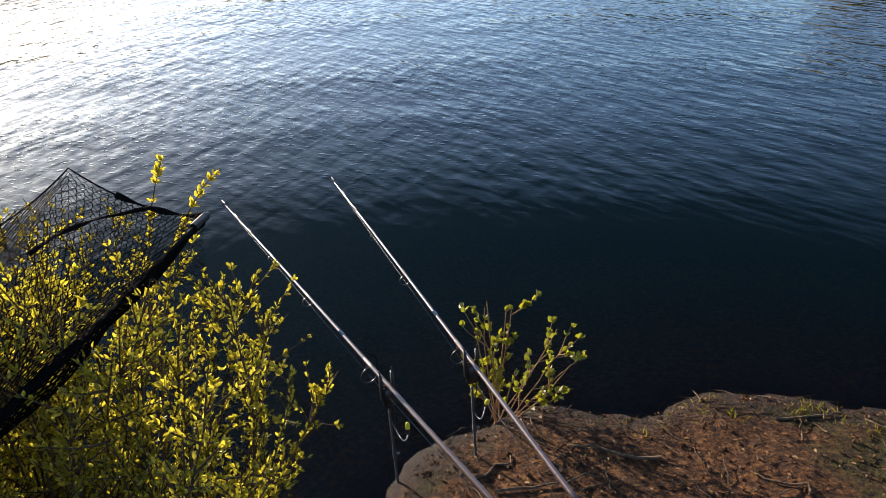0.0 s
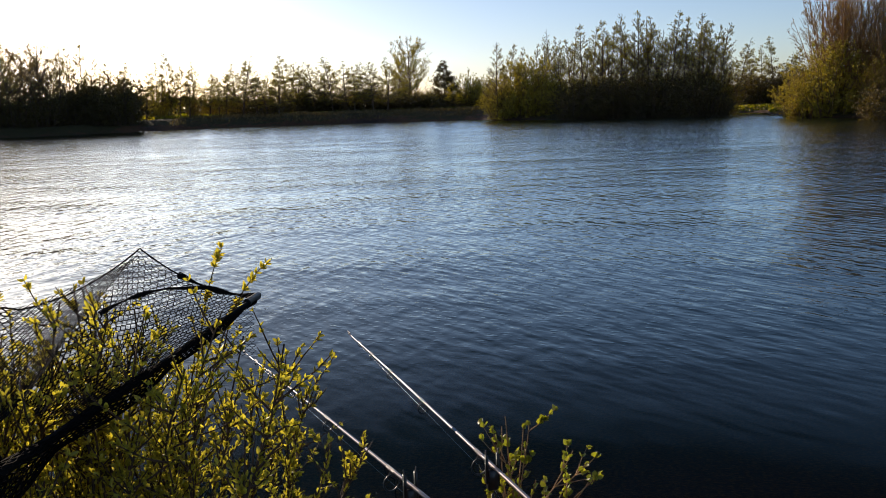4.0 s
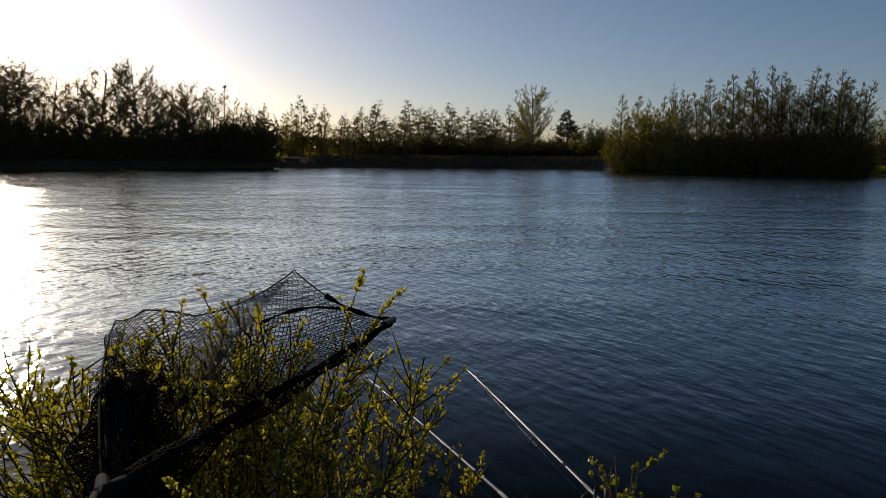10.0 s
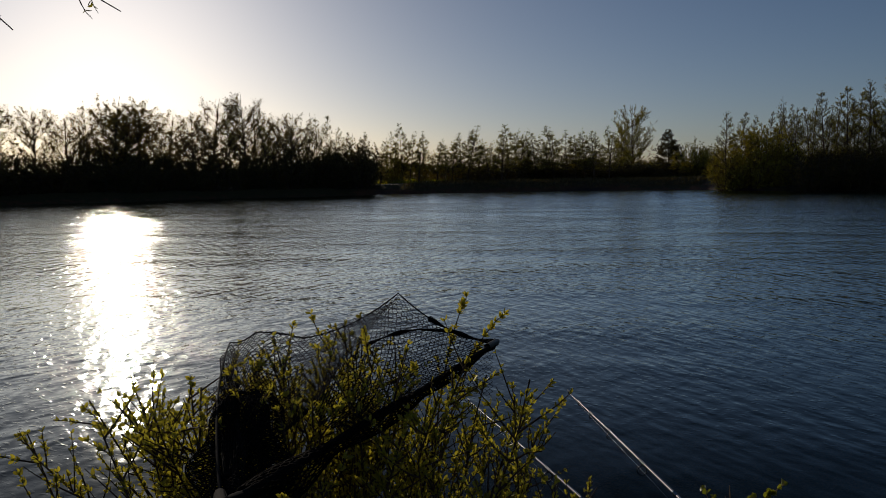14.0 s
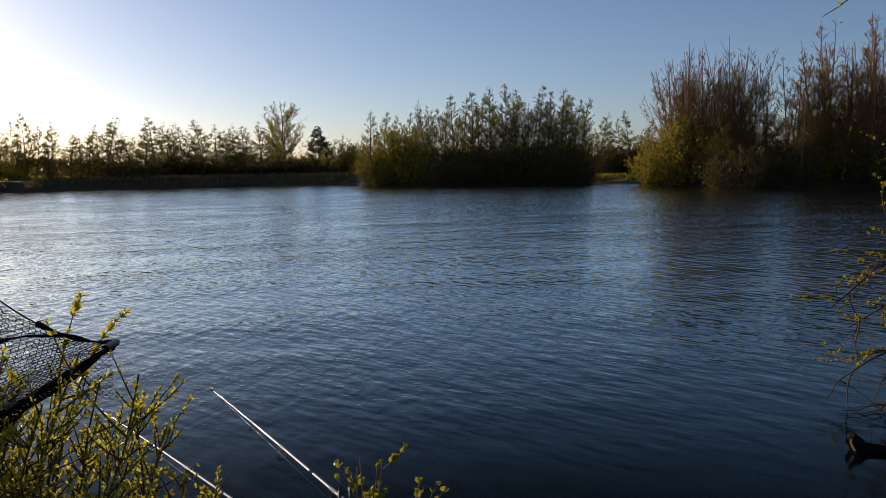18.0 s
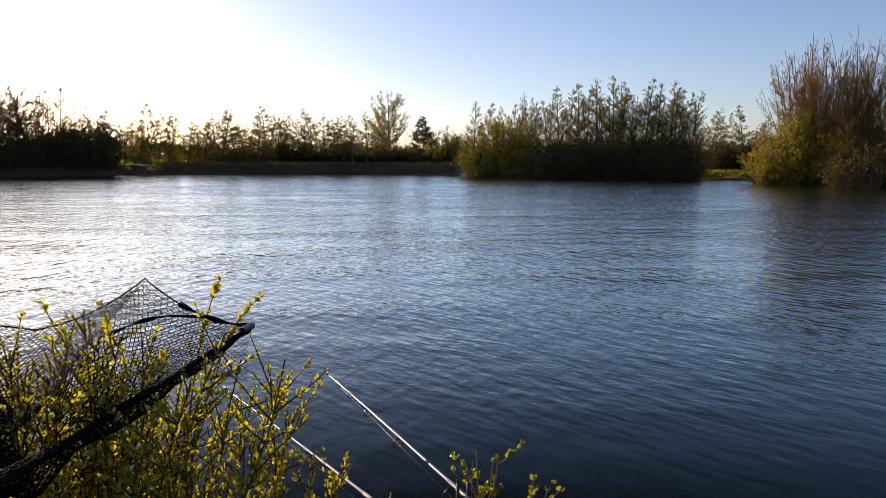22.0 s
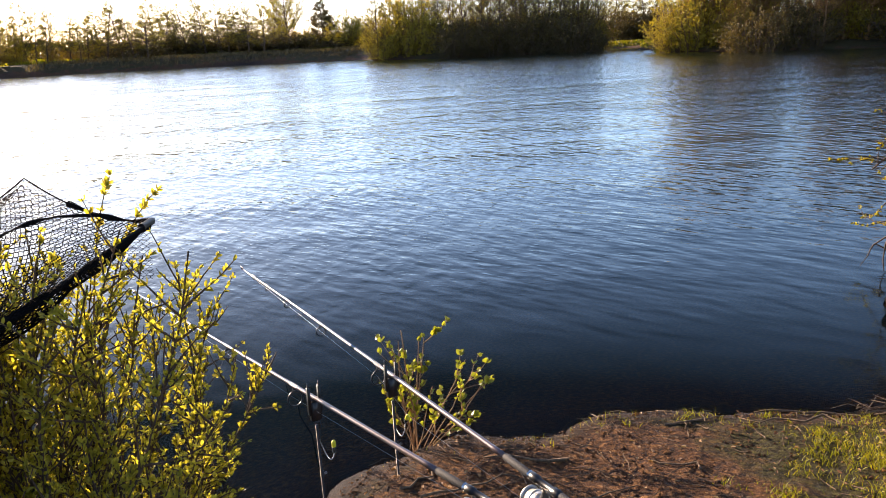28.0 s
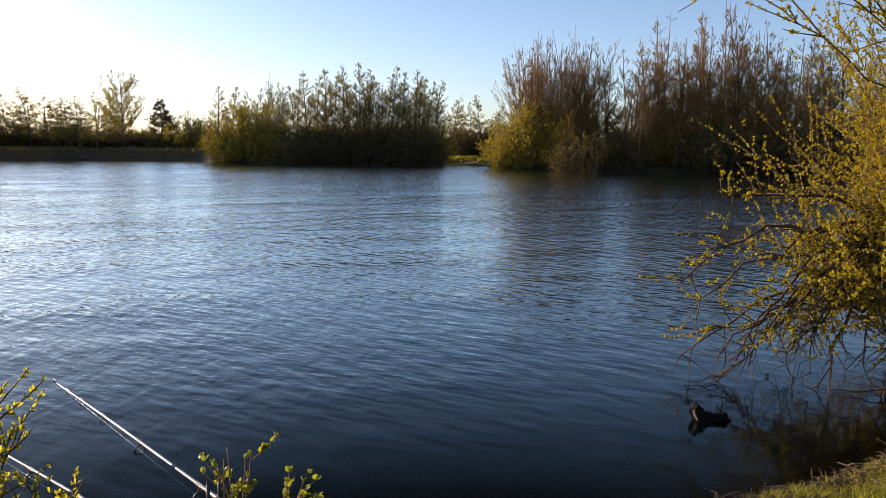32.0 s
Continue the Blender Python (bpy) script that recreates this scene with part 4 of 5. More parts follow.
# landing net laid over the bush: spreader block, two arms, cord, netting, handle
SP, NC, NL = np.array([-1.03, 1.42, 1.16]), np.array([-0.793, 2.717, 1.283]), np.array([-1.70, 2.36, 1.30])
PEAK = np.array([-1.166, 2.68, 1.455])
net = thing("landing_net", tuple(SP), "black triangular landing net draped over the sallow bush", "landing net")
t = np.linspace(0, 1, 24)[:, None]


def bowed(a, b, lift):
    return a + (b - a) * t + np.array(lift) * (4 * t * (1 - t))


arm1, arm2 = bowed(SP, NC, (0.015, 0, 0.0)), bowed(SP, NL, (-0.03, 0, 0.02))
part("arm", Shape().tube(arm1, np.linspace(0.012, 0.007, 24), 8), M_ARM, net)
part("arm", Shape().tube(arm2, np.linspace(0.0045, 0.003, 24), 8), M_ARM, net)
HUMP, DIP = np.array([-1.525, 2.275, 1.365]), np.array([-1.39, 2.36, 1.335])


def slack(a, b, sag, k=13):
    w = np.linspace(0, 1, k)[:, None]
    return a + (b - a) * w - np.array([0, 0, sag]) * (4 * w * (1 - w))


lip = slack(PEAK, NC, 0.042, 17)
cord = np.concatenate([slack(NL, HUMP, 0.012, 6), slack(HUMP, DIP, -0.006, 6)[1:], slack(DIP, PEAK, 0.03)[1:], lip[1:]])
part("cord", Shape().tube(cord, 0.0025, 6), M_NET, net)
part("tip_cap", Shape().tube([NC - (0.012, 0.07, 0.005), NC, NC + (0.004, 0.012, 0.004)], [0.014, 0.013, 0.006], 8), M_BLACK, net)
blk = Shape()
d1, d2 = unit(arm1[1] - SP), unit(arm2[1] - SP)
blk.tube([SP - 0.05 * unit(d1 + d2), SP, SP + d1 * 0.06], [0.018, 0.022, 0.014], 8)
blk.tube([SP, SP + d2 * 0.06], [0.020, 0.014], 8)
part("spreader_block", blk, M_ARM, net)
HD = unit(np.array([-0.35, -0.62, -0.50]))
part("handle", Shape().tube([SP, SP + HD * 0.05, SP + HD * 1.70], [0.012, 0.013, 0.013], 10), M_ARM, net)
part("sleeve", Shape().tube([SP + HD * 0.06, SP + HD * 0.09, SP + HD * 0.16, SP + HD * 0.45, SP + HD * 0.48],
                            [0.015, 0.029, 0.036, 0.038, 0.022], 12), M_OLIVE, net, "olive fabric sleeve on the handle", True)


def netting(corner_fun, cells, keep, thick, material, label):
    """Honeycomb netting mapped by corner_fun(u, v) over the unit square."""
    s = Shape()
    a, b = [], []
    hx, hy = 1.0 / cells, 1.0 / cells
    ii, jj = np.meshgrid(np.arange(cells + 1), np.arange(cells + 1), indexing="ij")
    u0, v0 = ii * hx + 0.5 * hx * (jj % 2), jj * hy
    for du, dv, eu, ev in ((0, -0.17, 0, 0.17), (0, 0.17, 0.5, 0.83), (0, 0.17, -0.5, 0.83)):
        a.append(np.stack([(u0 + du * hx).ravel(), (v0 + dv * hy).ravel()], 1))
        b.append(np.stack([(u0 + eu * hx).ravel(), (v0 + ev * hy).ravel()], 1))
    a, b = np.concatenate(a), np.concatenate(b)
    ok = keep(a) & keep(b)
    pa, pb = corner_fun(a[ok]), corner_fun(b[ok])
    s.tubes(np.stack([pa, pb], 1), np.full((len(pa), 2), thick), 3)
    return part("netting", s, material, net, label)


def tent(uv):
    """Over the frame: u from arm to arm, v from the spreader to the cord."""
    u, v = uv[:, :1], uv[:, 1:]
    k = np.clip(u[:, 0], 0, 1) * (len(cord) - 1)
    j = np.minimum(k.astype(int), len(cord) - 2)
    edge = cord[j] + (cord[j + 1] - cord[j]) * (k - j)[:, None]
    p = SP + (edge - SP) * v
    lift = 0.02 * np.sin(9 * u + 5 * v) * np.sin(np.pi * u) * v - 0.05 * np.sin(np.pi * u) * (1 - v)
    return p + lift * np.array([0, 0, 1]) + 0.006 * np.sin(23 * u + 17 * v)


def lining(uv):
    """The far side of the bag, slung below the cord to the back of the bush."""
    u, v = uv[:, :1], uv[:, 1:]
    k = np.clip(u[:, 0], 0, 1) * (len(cord) - 1)
    j = np.minimum(k.astype(int), len(cord) - 2)
    edge = cord[j] + (cord[j + 1] - cord[j]) * (k - j)[:, None]
    return edge + np.array([0.02, -0.30, -0.34]) * v + np.array([0.03, 0.03, 0.01]) * np.sin(11 * u + 7 * v) * v


def whole(q):
    return (q[:, 0] >= 0) & (q[:, 0] <= 1) & (q[:, 1] >= 0) & (q[:, 1] <= 1)


netting(tent, 50, lambda q: whole(q) & (q[:, 1] >= 0.36 - 0.2 * (q[:, 0] < 0.25)), 0.0015, M_NET, "fine black honeycomb netting")
netting(lining, 44, lambda q: whole(q) & (q[:, 1] <= 0.5), 0.0010, M_NET, "fine black honeycomb netting")


def rolled(line, radius, turns):
    """Netting rolled up along a line."""
    line = np.array(line)

    def spot(uv):
        k = np.clip(uv[:, 1], 0, 1) * (len(line) - 1)
        j = np.minimum(k.astype(int), len(line) - 2)
        p = line[j] + (line[j + 1] - line[j]) * (k - j)[:, None]
        way = unit(line[j + 1] - line[j])
        side = unit(np.cross(way, [0, 0, 1.0]))
        w = (2 * np.pi * turns * uv[:, 0])[:, None]
        r = radius * (0.7 + 0.45 * np.sin(14 * uv[:, 1:] + 1)) * (0.6 + 0.4 * np.sin(w * 0.7))
        return p + r * (np.cos(w) * side + np.sin(w) * np.cross(side, way))
    return spot


netting(rolled(lip[5:], 0.008, 3), 34, whole, 0.0016, M_NET, "black netting rolled along the front cord")
netting(rolled(np.concatenate([slack(np.array([-1.18, 2.42, 1.305]), np.array([-1.035, 2.57, 1.345]), -0.012, 8), lip[9:11]]), 0.006, 3), 30, whole, 0.0013, M_NET, "black netting rolled into a band")


def bag(uv):
    """The slack of the bag, hanging in folds below the left arm towards the spreader."""
    u, v = uv[:, :1], uv[:, 1:]
    top = SP + (NL - SP) * (0.10 + 0.86 * u)
    drop = 0.10 + 0.42 * np.sin(np.pi * np.clip(0.15 + 0.8 * (1 - u), 0, 1))
    side = np.array([0.9, -0.35, 0]) * (0.06 * np.sin(13 * u + 3 * v) + 0.16 * v * (1 - u))
    return top + side - np.array([0, 0, 1]) * drop * v + np.array([0.02, 0.02, 0]) * np.sin(31 * u) * v


netting(bag, 50, whole, 0.0015, M_NET, "slack black netting in folds")


def bunch(uv):
    """Netting gathered in a thick roll along the right arm, and in a heap by the spreader."""
    u, v = uv[:, :1], uv[:, 1:]
    p = SP + (NC - SP) * (0.06 + 0.92 * v) + np.array([0.015, 0, 0.0]) * (4 * v * (1 - v))
    r = 0.007 + 0.010 * np.abs(np.sin(9 * v + 1)) + 0.013 * np.exp(-((v - 0.45) / 0.22) ** 2) + 0.035 * np.exp(-((v - 0.08) / 0.13) ** 2)
    w = 2 * np.pi * u * 3
    return p + r * (np.cos(w) * np.array([1.0, 0, 0.1]) + np.sin(w) * np.array([0, -0.2, 1])) - np.array([0, 0, 0.6]) * r


netting(bunch, 60, whole, 0.0019, M_NET, "black netting rolled along the arm")


def heap(uv):
    """Deep gathered folds hanging from the left arm down to the spreader."""
    u, v = uv[:, :1], uv[:, 1:]
    c = np.array([-1.30, 1.90, 1.25]) + np.array([0.22, -0.36, -0.17]) * v
    w = 2 * np.pi * u * 2
    r = (0.05 + 0.05 * np.sin(np.pi * np.clip(v * 1.1, 0, 1))) * (1 + 0.5 * np.sin(5 * w / 2 + 4 * v) + 0.2 * np.sin(17 * v))
    return c + np.concatenate([r * np.cos(w), 0.7 * r * np.sin(w), 0.02 - 0.16 * v], 1)


netting(heap, 64, whole, 0.0018, M_NET, "gathered black netting hanging in a heap")


# ---------------------------------------------------------------- rods on their rests
def ring_at(c, axis, hang, radius, wire):
    """A wire ring round the axis, with its foot up at the blank."""
    side = unit(np.cross(axis, hang))
    w = np.linspace(0, 2 * np.pi, 19)[:, None]
    s = Shape().tube(c + radius * (np.cos(w) * side + np.sin(w) * hang), wire, 6, False)
    for k in (-1, 1):
        s.tube([c - hang * radius * 0.9 + side * k * radius * 0.35, c - hang * radius * 1.5 + axis * 0.004, c - hang * (radius * 1.55) + axis * 0.03], wire * 0.8, 5)
    return s


def fishing_rod(tip, ahead, label, ring_places):
    """A carp rod: tip, direction from butt to tip; 3.72 m long."""
    tip, u = np.array(tip), unit(np.array(ahead))
    back = lambda d: tip - u * d  # noqa: E731
    down = unit(np.cross(np.cross(u, [0, 0, -1.0]), u))
    rod = thing("fishing_rod", tuple(back(3.72)), label, "fishing rod", "fishing rods on rests")
    s = np.linspace(0, 3.12, 40)
    sag = 0.012 * np.clip(1 - s / 1.6, 0, 1) ** 2
    part("blank", Shape().tube([back(d) + np.array([0, 0, -g]) for d, g in zip(s, sag)], 0.0030 + 0.0072 * s / 3.1, 12), M_BLANK, rod, "", True)
    for i, (d, r) in enumerate(ring_places):
        c = back(d) + down * (r * 1.55 + 0.0030 + 0.0072 * d / 3.1)
        ring = part("line_ring", ring_at(c, u, down, r, 0.0028 + 0.00025 * i), M_BLACK, rod)
        part("whipping", Shape().tube([back(d + 0.035), back(d - 0.03)], 0.0036 + 0.0072 * d / 3.1, 8), M_BLANK, rod)
    part("joint_band", Shape().tube([back(1.86), back(1.90)], 0.0084, 10), M_WHIP, rod, "silver band at the joint")
    part("fore_grip", Shape().tube([back(3.10), back(3.115), back(3.24), back(3.25)], [0.0085, 0.0125, 0.0135, 0.0115], 12), M_GRIP, rod, "", True)
    part("reel_seat", Shape().tube([back(3.25), back(3.255), back(3.285), back(3.29), back(3.36), back(3.365), back(3.39), back(3.395)],
                                   [0.010, 0.0145, 0.0145, 0.011, 0.011, 0.0145, 0.0145, 0.011], 12), M_BLACK, rod)
    part("collar", Shape().tube([back(3.244), back(3.252)], 0.0142, 12), M_WHIP, rod, "bright metal collar")
    part("butt_grip", Shape().tube([back(3.39), back(3.40), back(3.70), back(3.72)], [0.011, 0.0125, 0.0125, 0.010], 12), M_GRIP, rod, "", True)
    pts = [back(0.0) + down * 0.006]
    for d, r in ring_places:
        pts.append(back(d) + down * (r * 1.6 + 0.006))
    part("line", Shape().tube(pts, 0.0006, 4), M_LINE, rod, "pale fishing line through the rings")
    return rod, back, u, down, pts[-1]


RINGS = [(0.012, 0.005), (0.29, 0.009), (0.56, 0.0125), (0.93, 0.017), (1.455, 0.023), (2.14, 0.033)]
TIP_R, DIR_R = (-1.065, 5.111, 0.435), (-0.4493, 0.8928, -0.0334)
TIP_L, DIR_L = (-1.684, 4.845, 0.397), (-0.5784, 0.8148, -0.0390)
rod_r = fishing_rod(TIP_R, DIR_R, "slim dark carp rod with silver sheen on bank-stick rests", RINGS)
rod_l = fishing_rod(TIP_L, DIR_L, "slim dark carp rod on a bank-stick rest beside the bush", RINGS)


def turned(c, axis, profile, sides=20):
    """A body of revolution: (along, radius) pairs round an axis."""
    return Shape().tube([c + axis * a for a, _ in profile], [r for _, r in profile], sides)


def fishing_reel(back, u, down, label):
    c = back(3.32) + down * 0.075
    side = unit(np.cross(u, down))
    reel = thing("fishing_reel", tuple(c), label, "fishing reel", "fishing reels")
    part("foot", Shape().tube([back(3.27) + down * 0.014, back(3.32) + down * 0.018, back(3.37) + down * 0.014], [0.004, 0.007, 0.004], 6)
         .tube([back(3.32) + down * 0.012, c - down * 0.02 + u * 0.004], [0.009, 0.013], 8), M_GREY, reel, "", True)
    part("body", turned(c - u * 0.06, u, [(0, 0.012), (0.01, 0.024), (0.045, 0.030), (0.07, 0.028), (0.075, 0.012)]), M_GREY, reel, "", True)
    part("rotor", turned(c + u * 0.010, u, [(0, 0.012), (0.004, 0.034), (0.03, 0.036), (0.034, 0.03)]), M_SILVER, reel, "", True)
    spool = part("spool", turned(c + u * 0.044, u, [(0, 0.026), (0.002, 0.036), (0.006, 0.036), (0.008, 0.030), (0.034, 0.029), (0.036, 0.035), (0.042, 0.034),
                                                    (0.046, 0.022), (0.056, 0.012), (0.058, 0.0)], 24), M_SILVER, reel, "pale alloy spool", True)
    part("wound_line", turned(c + u * 0.053, u, [(0, 0.0312), (0.024, 0.0306)], 24), M_LINE, spool)
    w = np.linspace(0.2, 2.9, 14)[:, None]
    part("bail_arm", Shape().tube(c + u * 0.05 + side * 0.046 * np.cos(w) + (u * 0.045 - down * 0.01) * np.sin(w), 0.0016, 6), M_STEEL, reel)
    part("side_arm", Shape().tube([c + side * 0.036 + u * 0.012, c + side * 0.045 + u * 0.05], [0.010, 0.007], 8), M_SILVER, reel)
    part("crank", Shape().tube([c - u * 0.025, c - u * 0.025 - side * 0.05, c - u * 0.02 - side * 0.06 + down * 0.05], 0.004, 6), M_STEEL, reel)
    part("knob", turned(c - u * 0.02 - side * 0.064 + down * 0.05, -side, [(0, 0.005), (0.004, 0.011), (0.02, 0.012), (0.026, 0.006)], 12), M_BLACK, reel, "", True)
    return c


reel_r = fishing_reel(rod_r[1], rod_r[2], rod_r[3], "silver and grey fixed-spool reel under the rod")
reel_l = fishing_reel(rod_l[1], rod_l[2], rod_l[3], "silver and grey fixed-spool reel under the rod")


def plate(c, u, v, w, half):
    """A bevelled block: centre, three axes, half sizes."""
    c, half = np.asarray(c, float), np.asarray(half, float)
    s, vs = Shape(), []
    b = min(half) * 0.3
    for a, inset in ((-1, 1), (-1, 0), (1, 0), (1, 1)):
        h = half - b * inset
        z = half[2] if inset else half[2] - b
        for x, y in ((-1, -1), (1, -1), (1, 1), (-1, 1)):
            vs.append(c + u * x * (h[0] if inset else half[0]) + v * y * (h[1] if inset else half[1]) + w * a * z)
    q = [[0, 3, 2, 1], [12, 13, 14, 15]]
    for k in range(3):
        q += [[k * 4 + i, k * 4 + (i + 1) % 4, k * 4 + 4 + (i + 1) % 4, k * 4 + 4 + i] for i in range(4)]
    return s.put(vs, quads=q)


def bank_stick(back, u, at, label):
    """A steel bank stick with a black buzzer bar rest: body, two upright ears, lens."""
    c = back(at)
    side = unit(np.cross(u, [0, 0, 1.0]))
    up = np.array([0, 0, 1.0])
    g = min(h_at(c[0], c[1]), 0.1)
    base = c - up * 0.10
    st = thing("rod_rest", (float(c[0]), float(c[1]), g), label, "rod rest", "rod rests")
    part("stick", Shape().tube([(c[0] + 0.006, c[1], g - 0.18), tuple(base - up * 0.02)], 0.0052, 8), M_STICK, st, "", True)
    part("sleeve", Shape().tube([(c[0] + 0.004, c[1], g + 0.13), (c[0] + 0.004, c[1], g + 0.155)], 0.0085, 8), M_STICK, st)
    part("locking_screw", Shape().tube([(c[0], c[1], g + 0.14), tuple(np.array([c[0], c[1], g + 0.14]) + side * 0.025)], 0.005, 6), M_STEEL, st)
    part("body", plate(c - up * 0.058, side, unit(np.cross(up, side)), up, (0.020, 0.012, 0.042)), M_BLACK, st)
    for k in (-1, 1):
        part("ear", plate(c + side * 0.0235 * k - up * 0.012, side, unit(np.cross(up, side)), up, (0.0042, 0.010, 0.058)), M_BLACK, st)
        part("snag_rod", Shape().tube([c + side * 0.0235 * k + up * 0.03, c + side * 0.026 * k + up * 0.066], 0.0032, 6), M_STICK, st)
    part("cradle", Shape().tube([c + side * 0.02 - up * 0.006, c - up * 0.014, c - side * 0.02 - up * 0.006], 0.005, 6), M_BLACK, st)
    part("cable", Shape().tube([c - up * 0.08 + side * 0.015, c - up * 0.13 + side * 0.02, c - up * 0.2 + side * 0.008], 0.002, 5), M_BLACK, st)
    return c, side


cr, side_r = bank_stick(rod_r[1], rod_r[2], 2.27, "steel bank stick with black bite alarm at the water's edge")
cl, side_l = bank_stick(rod_l[1], rod_l[2], 2.31, "steel bank stick with black bite alarm standing in the shallows")


def butt_rest(back, u, label):
    c = back(3.50)
    side, up = unit(np.cross(u, [0, 0, 1.0])), np.array([0, 0, 1.0])
    g = h_at(c[0], c[1])
    st = thing("butt_rest", (float(c[0]), float(c[1]), g), label, "rod rest", "butt rests")
    part("stick", Shape().tube([(c[0], c[1], g - 0.15), tuple(c - up * 0.03)], 0.0055, 8), M_STICK, st, "", True)
    part("cup", Shape().tube([c - up * 0.045, c - up * 0.018], [0.009, 0.014], 10), M_BLACK, st)
    for k in (-1, 1):
        part("ball", turned(c + side * 0.021 * k + up * 0.002, up, [(-0.016, 0.003), (-0.012, 0.011), (0, 0.0155), (0.012, 0.011), (0.016, 0.003)], 12), M_BLACK, st, "", True)


butt_rest(rod_r[1], rod_r[2], "steel bank stick with a black ball butt rest")
butt_rest(rod_l[1], rod_l[2], "steel bank stick with a black ball butt rest")


def bobbin(top, c, lean, label):
    ax = unit(np.array(lean))
    c = np.array(c)
    b = thing("bite_bobbin", tuple(c), label, "bite indicator", "bite bobbins")
    part("body", turned(c, ax, [(-0.018, 0.002), (-0.016, 0.007), (0.006, 0.0085), (0.008, 0.006)], 12), M_BLACK, b, "", True)
    part("cap", turned(c + ax * 0.008, ax, [(0, 0.007), (0.002, 0.0095), (0.024, 0.0085), (0.03, 0.003)], 12), M_YELLOW, b, "bright yellow cap", True)
    w = np.linspace(0, 1, 15)[:, None]
    a, e2 = np.array(top), c - ax * 0.018
    pts = a + (e2 - a) * w - np.array([0, 0, 0.055]) * (4 * w * (1 - w)) * (0.4 + w)
    s = Shape()
    for p, q in zip(pts[:-1], pts[1:]):
        s.tube([p, p + (q - p) * 0.8], 0.0022, 5)
    part("chain", s, M_STEEL, b, "fine steel hanging chain")
    return c + ax * 0.03


bl = bobbin(tuple(cl - np.array([0, 0, 0.17])), (cl[0] + 0.055, cl[1] + 0.04, 0.235), (0.0, 0.1, 1), "yellow and black bite bobbin hanging on a chain")
br = bobbin(tuple(cr - np.array([0, 0, 0.24])), (cr[0] + 0.05, cr[1] + 0.03, 0.285), (0.3, -0.5, 1), "yellow bite bobbin clipped on the line below the rod")
tagged(solid("fishing_line", Shape().tube([rod_r[4], br, reel_r + rod_r[2] * 0.06 + rod_r[3] * 0.03], 0.0008, 4), M_LINE,
             "thin pale line drawn down by a bobbin", "fishing line", "fishing lines"))
tagged(solid("fishing_line", Shape().tube([rod_l[4], reel_l + rod_l[2] * 0.06 + rod_l[3] * -0.03], 0.0008, 4), M_LINE,
             "thin pale line running back to the reel", "fishing line", "fishing lines"))


# ---------------------------------------------------------------- young alder between the rods
n = 13
ang = np.linspace(-0.45, 1.2, n)
ways = np.stack([np.sin(ang) * 0.75, rng.normal(0.12, 0.22, n), np.cos(ang) * 0.9 + 0.15], 1)
near_shrub("young_alder", "young alder shoots with round yellow-green leaves at the water's edge", (0.02, 3.36, 0), (0.05, 0.03), ways,
           0.60 - 0.10 * np.abs(ang) + rng.uniform(-0.09, 0.05, n), 0.0036, 44, 0.13, 480, 0.028, M_BROWNBARK, F_YOUNG, rise=0.25, leaf_w=0.78, leaf_lo=0.3, rosette=2)


# ---------------------------------------------------------------- big sallow over the water
n = 64
w = rng.uniform(0, 1, n)
ways = np.stack([-0.60 + 0.6 * w + rng.normal(0, 0.18, n), rng.normal(0.18, 0.38, n), 0.34 + 1.1 * w + rng.normal(0, 0.10, n)], 1)
near_shrub("sallow_tree", "large old sallow with yellow-green young leaves leaning over the water", (6.75, 5.2, 0), (0.75, 0.55), ways,
           2.0 + 1.9 * w + rng.uniform(-0.5, 0.4, n), 0.022, 2500, 0.7, 150000, 0.027, M_WILLOW, F_SALLOW, fine=False, bare_below=0.35, rise=0.12, twig_from=0.18, leaf_w=0.45, bare=150)
n = 24
ways = np.stack([rng.normal(0.1, 0.5, n), rng.normal(-0.1, 0.5, n), np.ones(n)], 1)
near_shrub("sallow_tree", "tall sallow with dense yellow-green young leaves on the bank", (7.3, 4.9, 0), (0.7, 0.6), ways,
           rng.uniform(3.6, 5.4, n), 0.032, 1000, 0.8, 40000, 0.037, M_WILLOW, F_SALLOW, fine=False, rise=0.2, twig_from=0.1, leaf_w=0.45)
n = 54
w = rng.uniform(0, 1, n)
ways = np.stack([-0.45 + 0.5 * w + rng.normal(0, 0.22, n), rng.normal(0.0, 0.3, n), 0.35 + 0.95 * w], 1)
near_shrub("sallow_tree", "leaning sallow thick with yellow-orange young leaves on the bank", (6.8, 4.8, 0), (0.45, 0.4), ways,
           2.1 + 1.7 * w + rng.uniform(-0.4, 0.4, n), 0.020, 2600, 0.62, 150000, 0.028, M_WILLOW, F_SALLOW, fine=False, bare_below=0.3, rise=0.05, twig_from=0.22, leaf_w=0.5)
